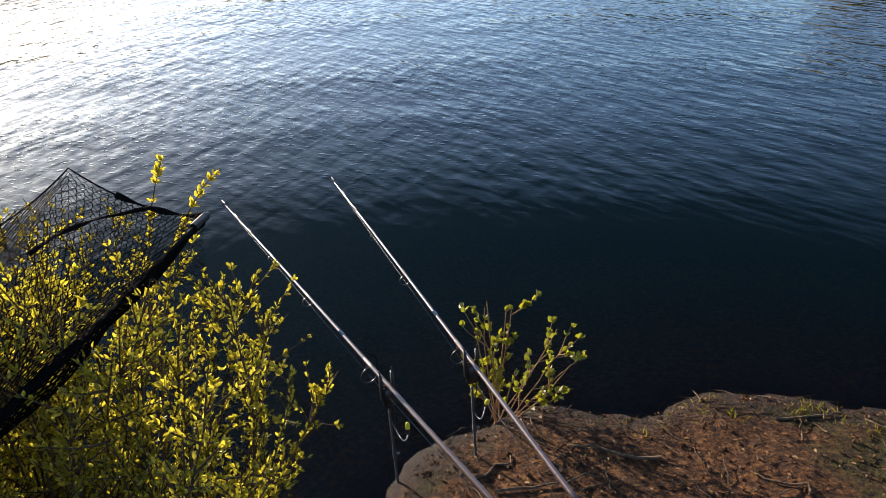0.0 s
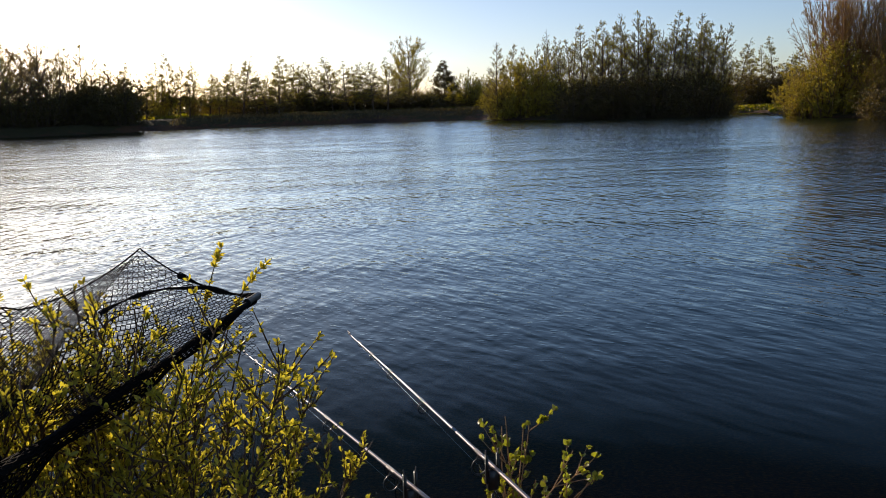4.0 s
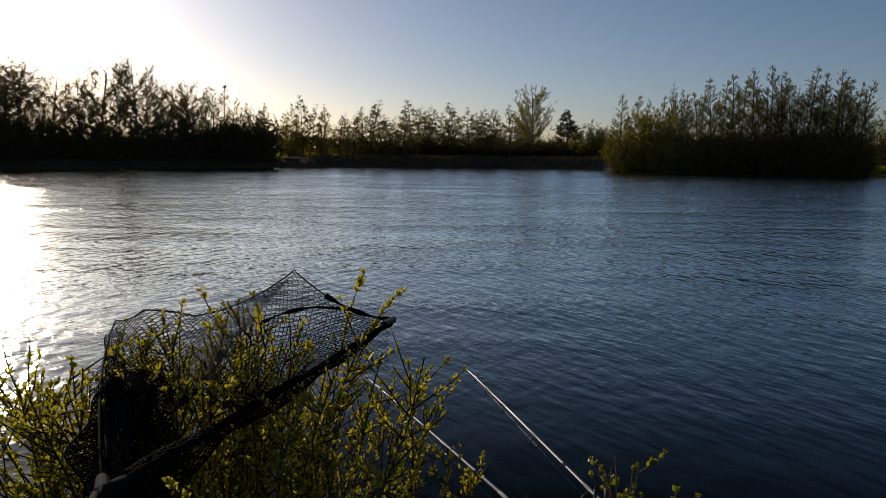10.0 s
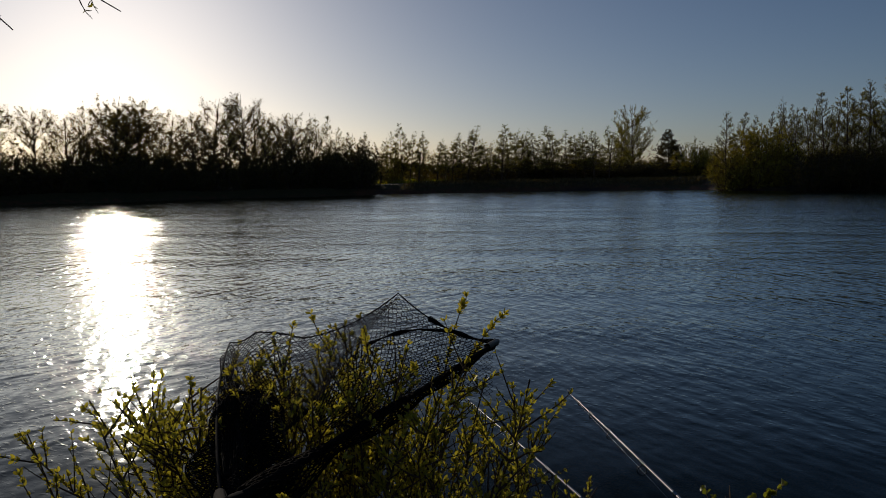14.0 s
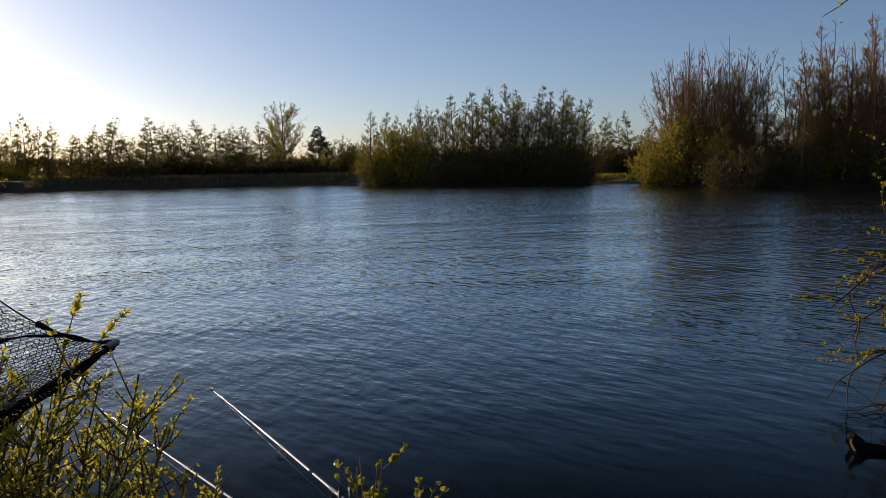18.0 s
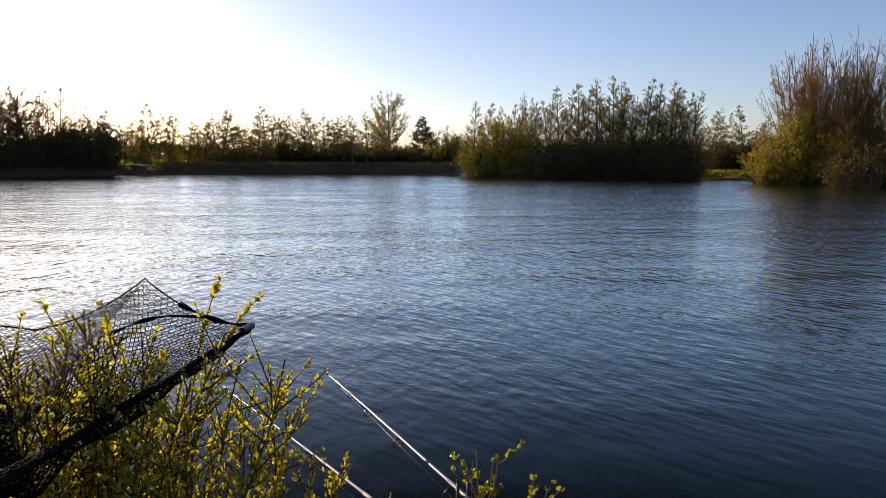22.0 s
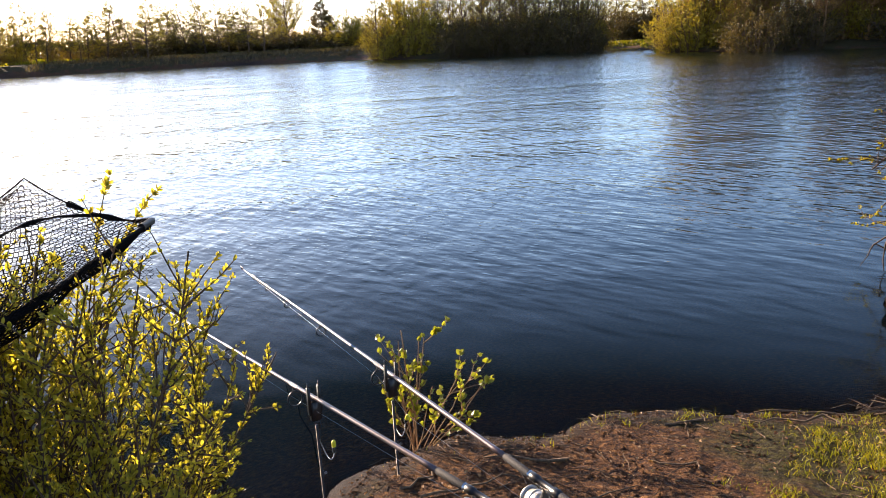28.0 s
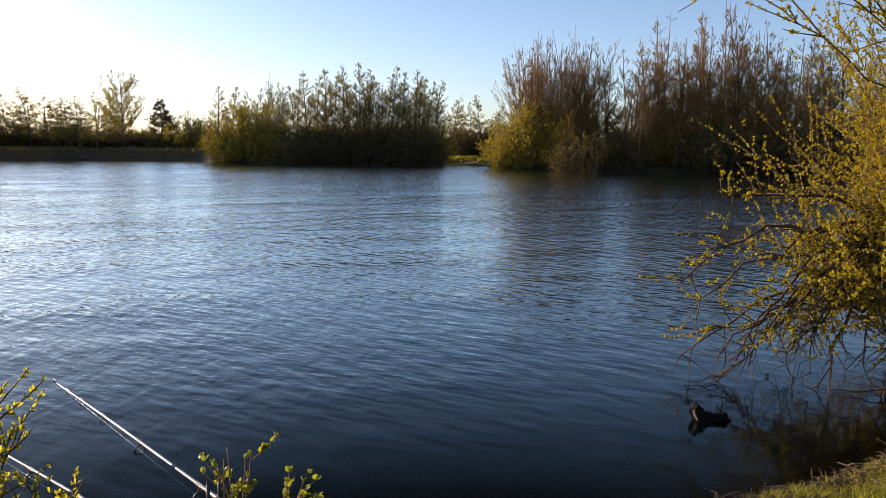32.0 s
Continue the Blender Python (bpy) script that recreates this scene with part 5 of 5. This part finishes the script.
# long leafy shoots arching out over the bank
for tip, knee in (((2.60, 4.15, 2.88), (4.6, 4.2, 2.25)), ((2.98, 4.30, 3.10), (4.6, 4.4, 2.75)), ((3.15, 4.25, 3.35), (4.9, 4.4, 2.9)), ((3.35, 4.55, 3.75), (5.0, 4.6, 3.2)),
                  ((3.9, 4.3, 2.75), (5.2, 4.4, 2.3))):
    e = thing("sallow_shoot", (6.2, 4.8, h_at(6.2, 4.8)), "long sallow shoot with tufts of yellow-green young leaves", "branch", "long sallow shoots")
    s, c = Shape(), Shape()
    t1 = np.linspace(0, 1, 22)[:, None]
    p = (1 - t1) ** 2 * np.array([6.2, 4.8, 0.4]) + 2 * t1 * (1 - t1) * np.array(knee) + t1 ** 2 * np.array(tip)
    p[2:] += rng.normal(0, 0.022, p[2:].shape)
    s.tube(p, np.linspace(0.012, 0.002, 22), 6)
    at, tan = along(p[None], np.zeros(16, int), rng.uniform(0.4, 0.97, 16))
    side = grow(at, splay(tan, rng.uniform(0.4, 0.9, 16)), rng.uniform(0.12, 0.36, 16), 5, 0.15, 0.12)
    s.tubes(side, taper(np.full(16, 0.005), np.full(16, 0.0018), 5), 4)
    b1, t1 = along(p[None], np.zeros(46, int), rng.uniform(0.45, 1, 46))
    b2, t2 = along(side, rng.integers(0, 16, 90), rng.uniform(0.1, 1, 90))
    at, tan = np.repeat(np.r_[b1, b2], 7, 0), np.repeat(np.r_[t1, t2], 7, 0)
    way = unit(splay(tan, rng.uniform(0.3, 1.2, len(at))) + [0, 0, 0.15])
    ln = 0.025 * rng.uniform(0.5, 1.25, len(at))
    c.leaves(at, way, unit(rng.normal(0, 0.7, way.shape) + [0, 0, 0.8]), ln, ln * 0.45, 0.2)
    part("stem", s, M_BOUGH, e)
    part("foliage", c, F_SALLOW, e)
# low boughs that dip to the water, with bare tangled twigs
s, c = Shape(), Shape()
boughs = [((6.0, 5.1, 0.35), (5.1, 5.5, 1.25), (4.15, 5.6, 0.95)), ((6.0, 5.1, 0.3), (4.9, 5.5, 1.1), (4.2, 5.5, 0.32)),
          ((5.9, 5.0, 0.3), (4.9, 5.2, 1.25), (4.4, 5.1, 0.03)), ((6.1, 5.2, 0.4), (5.2, 5.6, 1.7), (4.0, 5.9, 1.45)),
          ((5.8, 4.9, 0.25), (5.2, 5.1, 0.9), (4.75, 4.85, 0.03)), ((6.1, 5.2, 0.4), (5.3, 5.7, 1.0), (4.5, 5.9, 0.1)),
          ((5.6, 4.75, 0.3), (5.2, 4.7, 0.8), (4.85, 4.5, 0.05)), ((6.0, 5.0, 0.4), (5.4, 5.2, 1.6), (4.7, 5.2, 0.6)),
          ((6.1, 5.2, 0.4), (4.6, 5.6, 1.9), (3.45, 5.65, 0.75)), ((6.0, 5.1, 0.4), (4.7, 5.5, 1.3), (3.75, 5.45, 0.22))]
for k in range(15):
    u = k / 14
    boughs.append(((6.0 - 0.3 * u, 5.05, 0.5 + 0.5 * (k % 3)), (5.0 + rng.uniform(-0.4, 0.3), 5.35 + rng.uniform(-0.2, 0.3), 1.5 + rng.uniform(-0.2, 0.4)),
                   (3.5 + 1.6 * u, 5.60 - 0.80 * u + rng.uniform(-0.1, 0.2), rng.uniform(0.03, 0.75))))
lines = []
for a, m, b in boughs:
    t1 = np.linspace(0, 1, 14)[:, None]
    p = (1 - t1) ** 2 * np.array(a) + 2 * t1 * (1 - t1) * np.array(m) + t1 ** 2 * np.array(b)
    p[1:-1] += rng.normal(0, 0.035, p[1:-1].shape)
    lines.append(p)
    s.tube(p, np.linspace(0.028, 0.005, 14), 6)
lines = np.array(lines)
idx = rng.integers(0, len(lines), 900)
at, tan = along(lines, idx, rng.uniform(0.25, 1, 900))
tw = grow(at, splay(tan, rng.uniform(0.4, 1.2, 900)), rng.uniform(0.15, 0.6, 900), 6, -0.15, 0.30)
tw[:, :, 2] = np.maximum(tw[:, :, 2], 0.01)
s.tubes(tw, taper(np.full(900, 0.0060), np.full(900, 0.0018), 6), 4)
leafy = tw[(tw[:, -1, 2] > 0.28)]
idx = np.repeat(rng.integers(0, len(leafy), 7600), 5)
at, tan = along(leafy, idx, np.repeat(rng.uniform(0.2, 1, 7600), 5))
way = unit(splay(tan, rng.uniform(0.3, 1.15, len(at))) + [0, 0, 0.12])
ln = 0.024 * rng.uniform(0.55, 1.3, len(at))
c.leaves(at, way, unit(rng.normal(0, 0.7, way.shape) + [0, 0, 0.8]), ln, ln * 0.45, 0.2)
e = thing("sallow_boughs", (6.0, 5.3, h_at(6.0, 5.3)), "low crooked sallow boughs dipping into the water", "branch")
part("bough_frame", s, M_BOUGH, e)
part("foliage", c, F_SALLOW, e)

# overhanging twigs at the other side
tips = np.array([(-1.979, 2.210, 2.482), (-2.139, 2.194, 2.536), (-2.058, 1.838, 2.367)])
e = thing("overhanging_alder", (-4.6, -0.6, h_at(-4.6, -0.6)), "alder leaning over the bank with thin budding twigs", "tree")
s, c = Shape(), Shape()
root, fork = np.array([-4.6, -0.6, -0.1]), np.array([-3.6, 0.9, 2.9])
t1 = np.linspace(0, 1, 12)[:, None]
s.tube((1 - t1) ** 2 * root + 2 * t1 * (1 - t1) * np.array([-4.5, -0.4, 2.2]) + t1 ** 2 * fork, np.linspace(0.08, 0.03, 12), 8)
limb = []
for k, tip in enumerate(tips):
    p = fork + (tip - fork) * t1 + np.array([0, 0, 0.22]) * (4 * t1 * (1 - t1))
    p[1:-1] += rng.normal(0, 0.02, p[1:-1].shape)
    limb.append(p)
    s.tube(p, np.linspace(0.022, 0.0018, 12), 5)
limb = np.array(limb)
idx = rng.integers(0, len(limb), 60)
at, tan = along(limb, idx, rng.uniform(0.35, 1, 60))
tw = grow(at, splay(tan, rng.uniform(0.4, 1.0, 60)), rng.uniform(0.05, 0.16, 60), 4, -0.02, 0.2)
s.tubes(tw, taper(np.full(60, 0.003), np.full(60, 0.0012), 4), 4)
spray(c, tw, 420, 0.022, cards=False, width=0.5)
part("trunk", s, M_ALDER, e)
part("bud_foliage", c, F_ALDER, e)


# ---------------------------------------------------------------- log, litter, twigs, grass
def rough_log(pts, rad, sides=14, rag=0.2):
    pts = np.array(pts, float)
    s = Shape().tube(pts, rad, sides, True)
    s.v = [v + rng.normal(0, rag * np.mean(rad), v.shape) * [1, 1, 0.7] for v in s.v]
    return s


e = thing("sunken_log", (3.2, 4.68, -0.2), "dark broken log lying half sunk in the shallows", "log")
part("stump", rough_log([(3.21, 4.67, -0.14), (3.13, 4.68, -0.01), (3.085, 4.69, 0.07), (3.06, 4.70, 0.10)], [0.055, 0.055, 0.045, 0.022]), M_WETLOG, e)
part("split_edge", rough_log([(3.07, 4.65, 0.02), (3.05, 4.66, 0.07), (3.07, 4.67, 0.115)], [0.009, 0.007, 0.004], 8), M_DEADWOOD, e, "pale splintered edge")
part("trunk", rough_log([(3.11, 4.70, -0.02), (3.17, 4.68, 0.0), (3.24, 4.66, -0.008), (3.30, 4.64, -0.02)], [0.055, 0.048, 0.042, 0.034], rag=0.28), M_WETLOG, e)
part("knot", rough_log([(3.275, 4.65, -0.01), (3.28, 4.65, 0.035), (3.28, 4.65, 0.052)], [0.024, 0.023, 0.012], 10), M_WETLOG, e, "rounded sawn knot")

spots = [(1.35, 3.40, 0.30, 12), (1.75, 3.30, 0.42, 160), (1.1, 2.95, 0.22, 150), (0.75, 2.75, 0.30, 20), (2.15, 2.65, 0.35, 35), (1.6, 2.4, 0.3, 100),
         (2.5, 3.0, 0.25, 130), (0.5, 3.1, 0.35, 170), (0.25, 2.9, 0.4, 10), (1.9, 3.42, 0.5, 175), (2.9, 3.35, 0.4, 25), (0.95, 2.2, 0.3, 60),
         (0.2, 2.5, 0.3, 165), (3.2, 3.75, 0.6, 15), (3.6, 3.85, 0.5, 150), (2.4, 2.2, 0.35, 80), (1.3, 1.9, 0.3, 120), (0.05, 3.0, 0.22, 40)]
for x, y, ln, turn in spots:
    k = 7
    dx, dy = math.cos(radians(turn)), math.sin(radians(turn))
    tt = np.linspace(-0.5, 0.5, k)
    px = x + dx * ln * tt + rng.normal(0, 0.012, k)
    py = y + dy * ln * tt + rng.normal(0, 0.012, k)
    pz = height(px, py) + 0.006 + 0.02 * np.abs(rng.normal(0, 0.5, k)) * (ln > 0.3)
    solid("fallen_twig", Shape().tube(np.stack([px, py, pz], 1), np.linspace(0.0065, 0.0028, k) * rng.uniform(0.7, 1.3), 6), M_DEADWOOD,
          "dry brown fallen twig lying on the bank", "twig", "fallen twigs on the bank", at=(x, y, h_at(x, y)))

# dark crooked twig standing out of the water below the rod
solid("drowned_twig", Shape().tube([(-0.545, 3.45, 0.34), (-0.535, 3.44, 0.29), (-0.50, 3.46, 0.25), (-0.495, 3.45, 0.17), (-0.45, 3.46, 0.06), (-0.43, 3.46, -0.12)], [0.0015, 0.0025, 0.003, 0.0035, 0.004, 0.004], 6),
      M_WETLOG, "thin dark twig sticking out of the shallow water", "twig")

# dry leaves and chips
m = 5200
x, y = rng.uniform(-0.3, 3.6, m), rng.uniform(1.2, 4.2, m)
d = shore_distance(x, y)
ok = (d > 0.02) & (rng.uniform(0, 1, m) < np.clip(1.1 - 0.5 * np.clip(x - 1.2, 0, 2) + 1.2 * (d < 0.2), 0.15, 1))
x, y = x[ok], y[ok]
at = np.stack([x, y, height(x, y) + 0.006], 1)
w = rng.uniform(0, 2 * np.pi, len(x))
way = np.stack([np.cos(w), np.sin(w), rng.normal(0, 0.25, len(x))], 1)
ln = rng.uniform(0.006, 0.024, len(x))
s = Shape()
s.leaves(at, unit(way), unit(rng.normal(0, 0.35, way.shape) + [0, 0, 1]), ln, ln * rng.uniform(0.25, 0.8, len(x)), 0.4)
solid("leaf_litter", s, F_LITTER, "scattered dry brown leaves and chips on the soil", "leaves", kind="stuff")


# fine broken twigs
m = 1500
x, y = rng.uniform(-0.2, 5.0, m), rng.uniform(1.4, 4.6, m)
d = shore_distance(x, y)
ok = (d > -0.04) & ((x < 1.7) | (d < 0.3)) & ((d < 0.25) | (rng.uniform(0, 1, m) < 0.5))
x, y = x[ok], y[ok]
w, ln = rng.uniform(0, np.pi, len(x)), rng.uniform(0.04, 0.2, len(x))
tt = np.linspace(-0.5, 0.5, 4)
px = x[:, None] + np.cos(w)[:, None] * ln[:, None] * tt + rng.normal(0, 0.005, (len(x), 4))
py = y[:, None] + np.sin(w)[:, None] * ln[:, None] * tt + rng.normal(0, 0.005, (len(x), 4))
pz = height(px.ravel(), py.ravel()).reshape(px.shape) + 0.004 + np.abs(rng.normal(0, 0.006, px.shape))
s = Shape()
s.tubes(np.stack([px, py, pz], -1), taper(rng.uniform(0.0015, 0.004, len(x)), np.full(len(x), 0.001), 4), 4)
solid("twig_litter", s, M_DEADWOOD, "broken dry twigs strewn over the bank", "twigs", kind="stuff")


def grass(count, xr, yr, chance, tall, name, label):
    x, y = rng.uniform(*xr, count), rng.uniform(*yr, count)
    d = shore_distance(x, y)
    ok = (d > 0.01) & (rng.uniform(0, 1, count) < chance(x, y, d))
    x, y, d = x[ok], y[ok], d[ok]
    k = len(x)
    at = np.stack([x, y, height(x, y, d) - 0.004], 1)
    w = rng.uniform(0, 2 * np.pi, k)
    lean = rng.uniform(0.1, 0.9, k)
    way = unit(np.stack([np.cos(w) * lean, np.sin(w) * lean, np.ones(k)], 1))
    ln = tall * rng.uniform(0.45, 1.4, k)
    side = unit(np.cross(way, rng.normal(0, 1, way.shape)))
    wd = (0.0015 * rng.uniform(0.7, 1.4, k))[:, None]
    mid = at + way * (ln * 0.55)[:, None]
    tip = mid + unit(way + np.stack([np.cos(w), np.sin(w), -0.2 + 0 * w], 1) * 0.45) * (ln * 0.5)[:, None]
    v = np.stack([at - side * wd, at + side * wd, mid + side * wd * 0.8, mid - side * wd * 0.8, tip], 1).reshape(-1, 3)
    o = np.arange(k)[:, None] * 5
    s = Shape().put(v, tris=o + [3, 2, 4], quads=o + [0, 1, 2, 3])
    solid(name, s, F_GRASS, label, "grass", kind="stuff")


grass(110000, (1.0, 2.9), (0.6, 4.2), lambda x, y, d: np.clip(turf_cover(x, y, d) * 0.75 - 0.52 + 0.8 * lumps(x * 3, y * 3) + 0.5 * lumps(x * 9, y * 8), 0, 1), 0.032,
      "grass", "thin yellow-green grass on the trodden bank")
grass(190000, (2.5, 6.8), (0.6, 4.9), lambda x, y, d: np.clip(turf_cover(x, y, d) - 0.25 + 0.45 * lumps(x * 3, y * 3), 0, 1) * np.clip((x - 2.4) / 0.8, 0, 1), 0.055,
      "grass", "bright yellow-green grass on the bank by the sallow")
grass(60000, (2.6, 6.0), (3.3, 4.9), lambda x, y, d: (d < 0.30) * np.clip(0.12 + 0.9 * lumps(x * 3.1, y * 2.7), 0, 1), 0.075,
      "edge_grass", "straggling grass hanging over the bank's edge")
grass(16000, (-0.3, 4.8), (2.8, 4.8), lambda x, y, d: (np.abs(d - 0.11) < 0.11) * np.clip(0.2 + 1.1 * lumps(x * 2.5, y * 2.5), 0, 1), 0.035,
      "edge_grass", "dry grass tufts along the water's edge")

# dry stalks lying along the edge by the sallow
m = 480
x = rng.uniform(2.2, 5.6, m)
y = np.interp(x, SHORE[8:29, 0], SHORE[8:29, 1]) - np.abs(rng.normal(0.02, 0.16, m))
w, ln = rng.normal(0.3, 0.7, m), rng.uniform(0.08, 0.42, m)
tt = np.linspace(-0.5, 0.5, 6)
px = x[:, None] + np.cos(w)[:, None] * ln[:, None] * tt + rng.normal(0, 0.008, (m, 6))
py = y[:, None] + np.sin(w)[:, None] * ln[:, None] * tt + rng.normal(0, 0.008, (m, 6))
pz = np.maximum(height(px.ravel(), py.ravel()).reshape(px.shape), 0.0) + 0.012 + np.abs(rng.normal(0, 0.018, px.shape))
s = Shape()
s.tubes(np.stack([px, py, pz], -1), taper(rng.uniform(0.0018, 0.004, m), np.full(m, 0.0012), 6), 4)
solid("dry_stalks", s, M_DEADWOOD, "dry pale stalks and twigs lying along the bank's edge", "stalks", kind="stuff")

# crumbs of soil
m = 15000
x, y = rng.uniform(-0.5, 5.0, m), rng.uniform(1.4, 4.6, m)
d = shore_distance(x, y)
ok = (d > 0.0) & (rng.uniform(0, 1, m) < np.clip(0.35 + 0.6 * lumps(x * 4, y * 4) + 0.5 * (d < 0.12), 0.05, 1)) & ((x < 2.4) | (d < 0.22))
x, y, d = x[ok], y[ok], d[ok]
at = np.stack([x, y, height(x, y, d)], 1)
rad = 0.003 + 0.010 * rng.uniform(0, 1, len(x)) ** 3
tips = np.array([(1, 0, 0), (0, 1, 0), (-1, 0, 0), (0, -1, 0), (0, 0, 1), (0, 0, -1.0)])
v = at[:, None] + tips[None] * rad[:, None, None] * rng.uniform(0.5, 1.4, (len(x), 6, 1)) + rng.normal(0, 0.25, (len(x), 6, 3)) * rad[:, None, None]
o = np.arange(len(x))[:, None] * 6
s = Shape()
s.put(v.reshape(-1, 3), tris=np.concatenate([o + np.array(q) for q in ((0, 1, 4), (1, 2, 4), (2, 3, 4), (3, 0, 4), (1, 0, 5), (2, 1, 5), (3, 2, 5), (0, 3, 5))]))
solid("soil_crumbs", s, M_GROUND, "loose brown crumbs of soil on the bank", "soil", kind="stuff")

# green grass on the bank behind the wooded point
m = 9000
x, y = rng.uniform(16.5, 26, m), rng.uniform(66, 80, m)
d = shore_distance(x, y)
ok = (d > 0.1) & (d < 6)
x, y, d = x[ok], y[ok], d[ok]
at = np.stack([x, y, height(x, y, d) - 0.05], 1)
s = Shape()
s.cards(at, unit(rng.normal(0, 0.4, at.shape) + [0, 0, 1]), unit(rng.normal(0, 1, at.shape)), rng.uniform(0.1, 0.3, len(x)), np.full(len(x), 0.09))
solid("bank_grass", s, F_GRASS, "green grass on the bank by the wooded point", "grass", kind="stuff")

# rough grass along the far spit
m = 26000
x, y = rng.uniform(-33, -4, m), rng.uniform(64, 86, m)
d = shore_distance(x, y)
ok = (d > 0.2) & (d < 9)
x, y, d = x[ok], y[ok], d[ok]
at = np.stack([x, y, height(x, y, d) - 0.05], 1)
way = unit(rng.normal(0, 0.35, at.shape) + [0, 0, 1])
s = Shape()
s.cards(at, way, unit(rng.normal(0, 1, at.shape)), rng.uniform(0.1, 0.38, len(x)), np.full(len(x), 0.07))
solid("reed_grass", s, F_REED, "pale dry tall grass along the far bank", "grass", kind="stuff")

# open meadow behind the far bank
m = 14000
x, y = rng.uniform(-48, -5, m), rng.uniform(74, 112, m)
d = shore_distance(x, y)
ok = d > 6
x, y, d = x[ok], y[ok], d[ok]
at = np.stack([x, y, height(x, y, d) - 0.05], 1)
s = Shape()
s.cards(at, unit(rng.normal(0, 0.4, at.shape) + [0, 0, 1]), unit(rng.normal(0, 1, at.shape)), rng.uniform(0.15, 0.45, len(x)), np.full(len(x), 0.16))
solid("meadow_grass", s, F_GRASS, "bright green meadow grass behind the far bank", "grass", kind="stuff")

# strap loop on the grass
g = h_at(1.85, 1.6)
w = np.linspace(-0.25, np.pi + 0.25, 16)
solid("strap_loop", Shape().tube(np.stack([1.93 - 0.11 * np.cos(w), 1.57 - 0.06 * np.cos(w), g + 0.02 + (0.42) * np.sin(w)], 1), 0.008, 6), M_BLACK,
      "black webbing loop standing up from the grass", "strap")
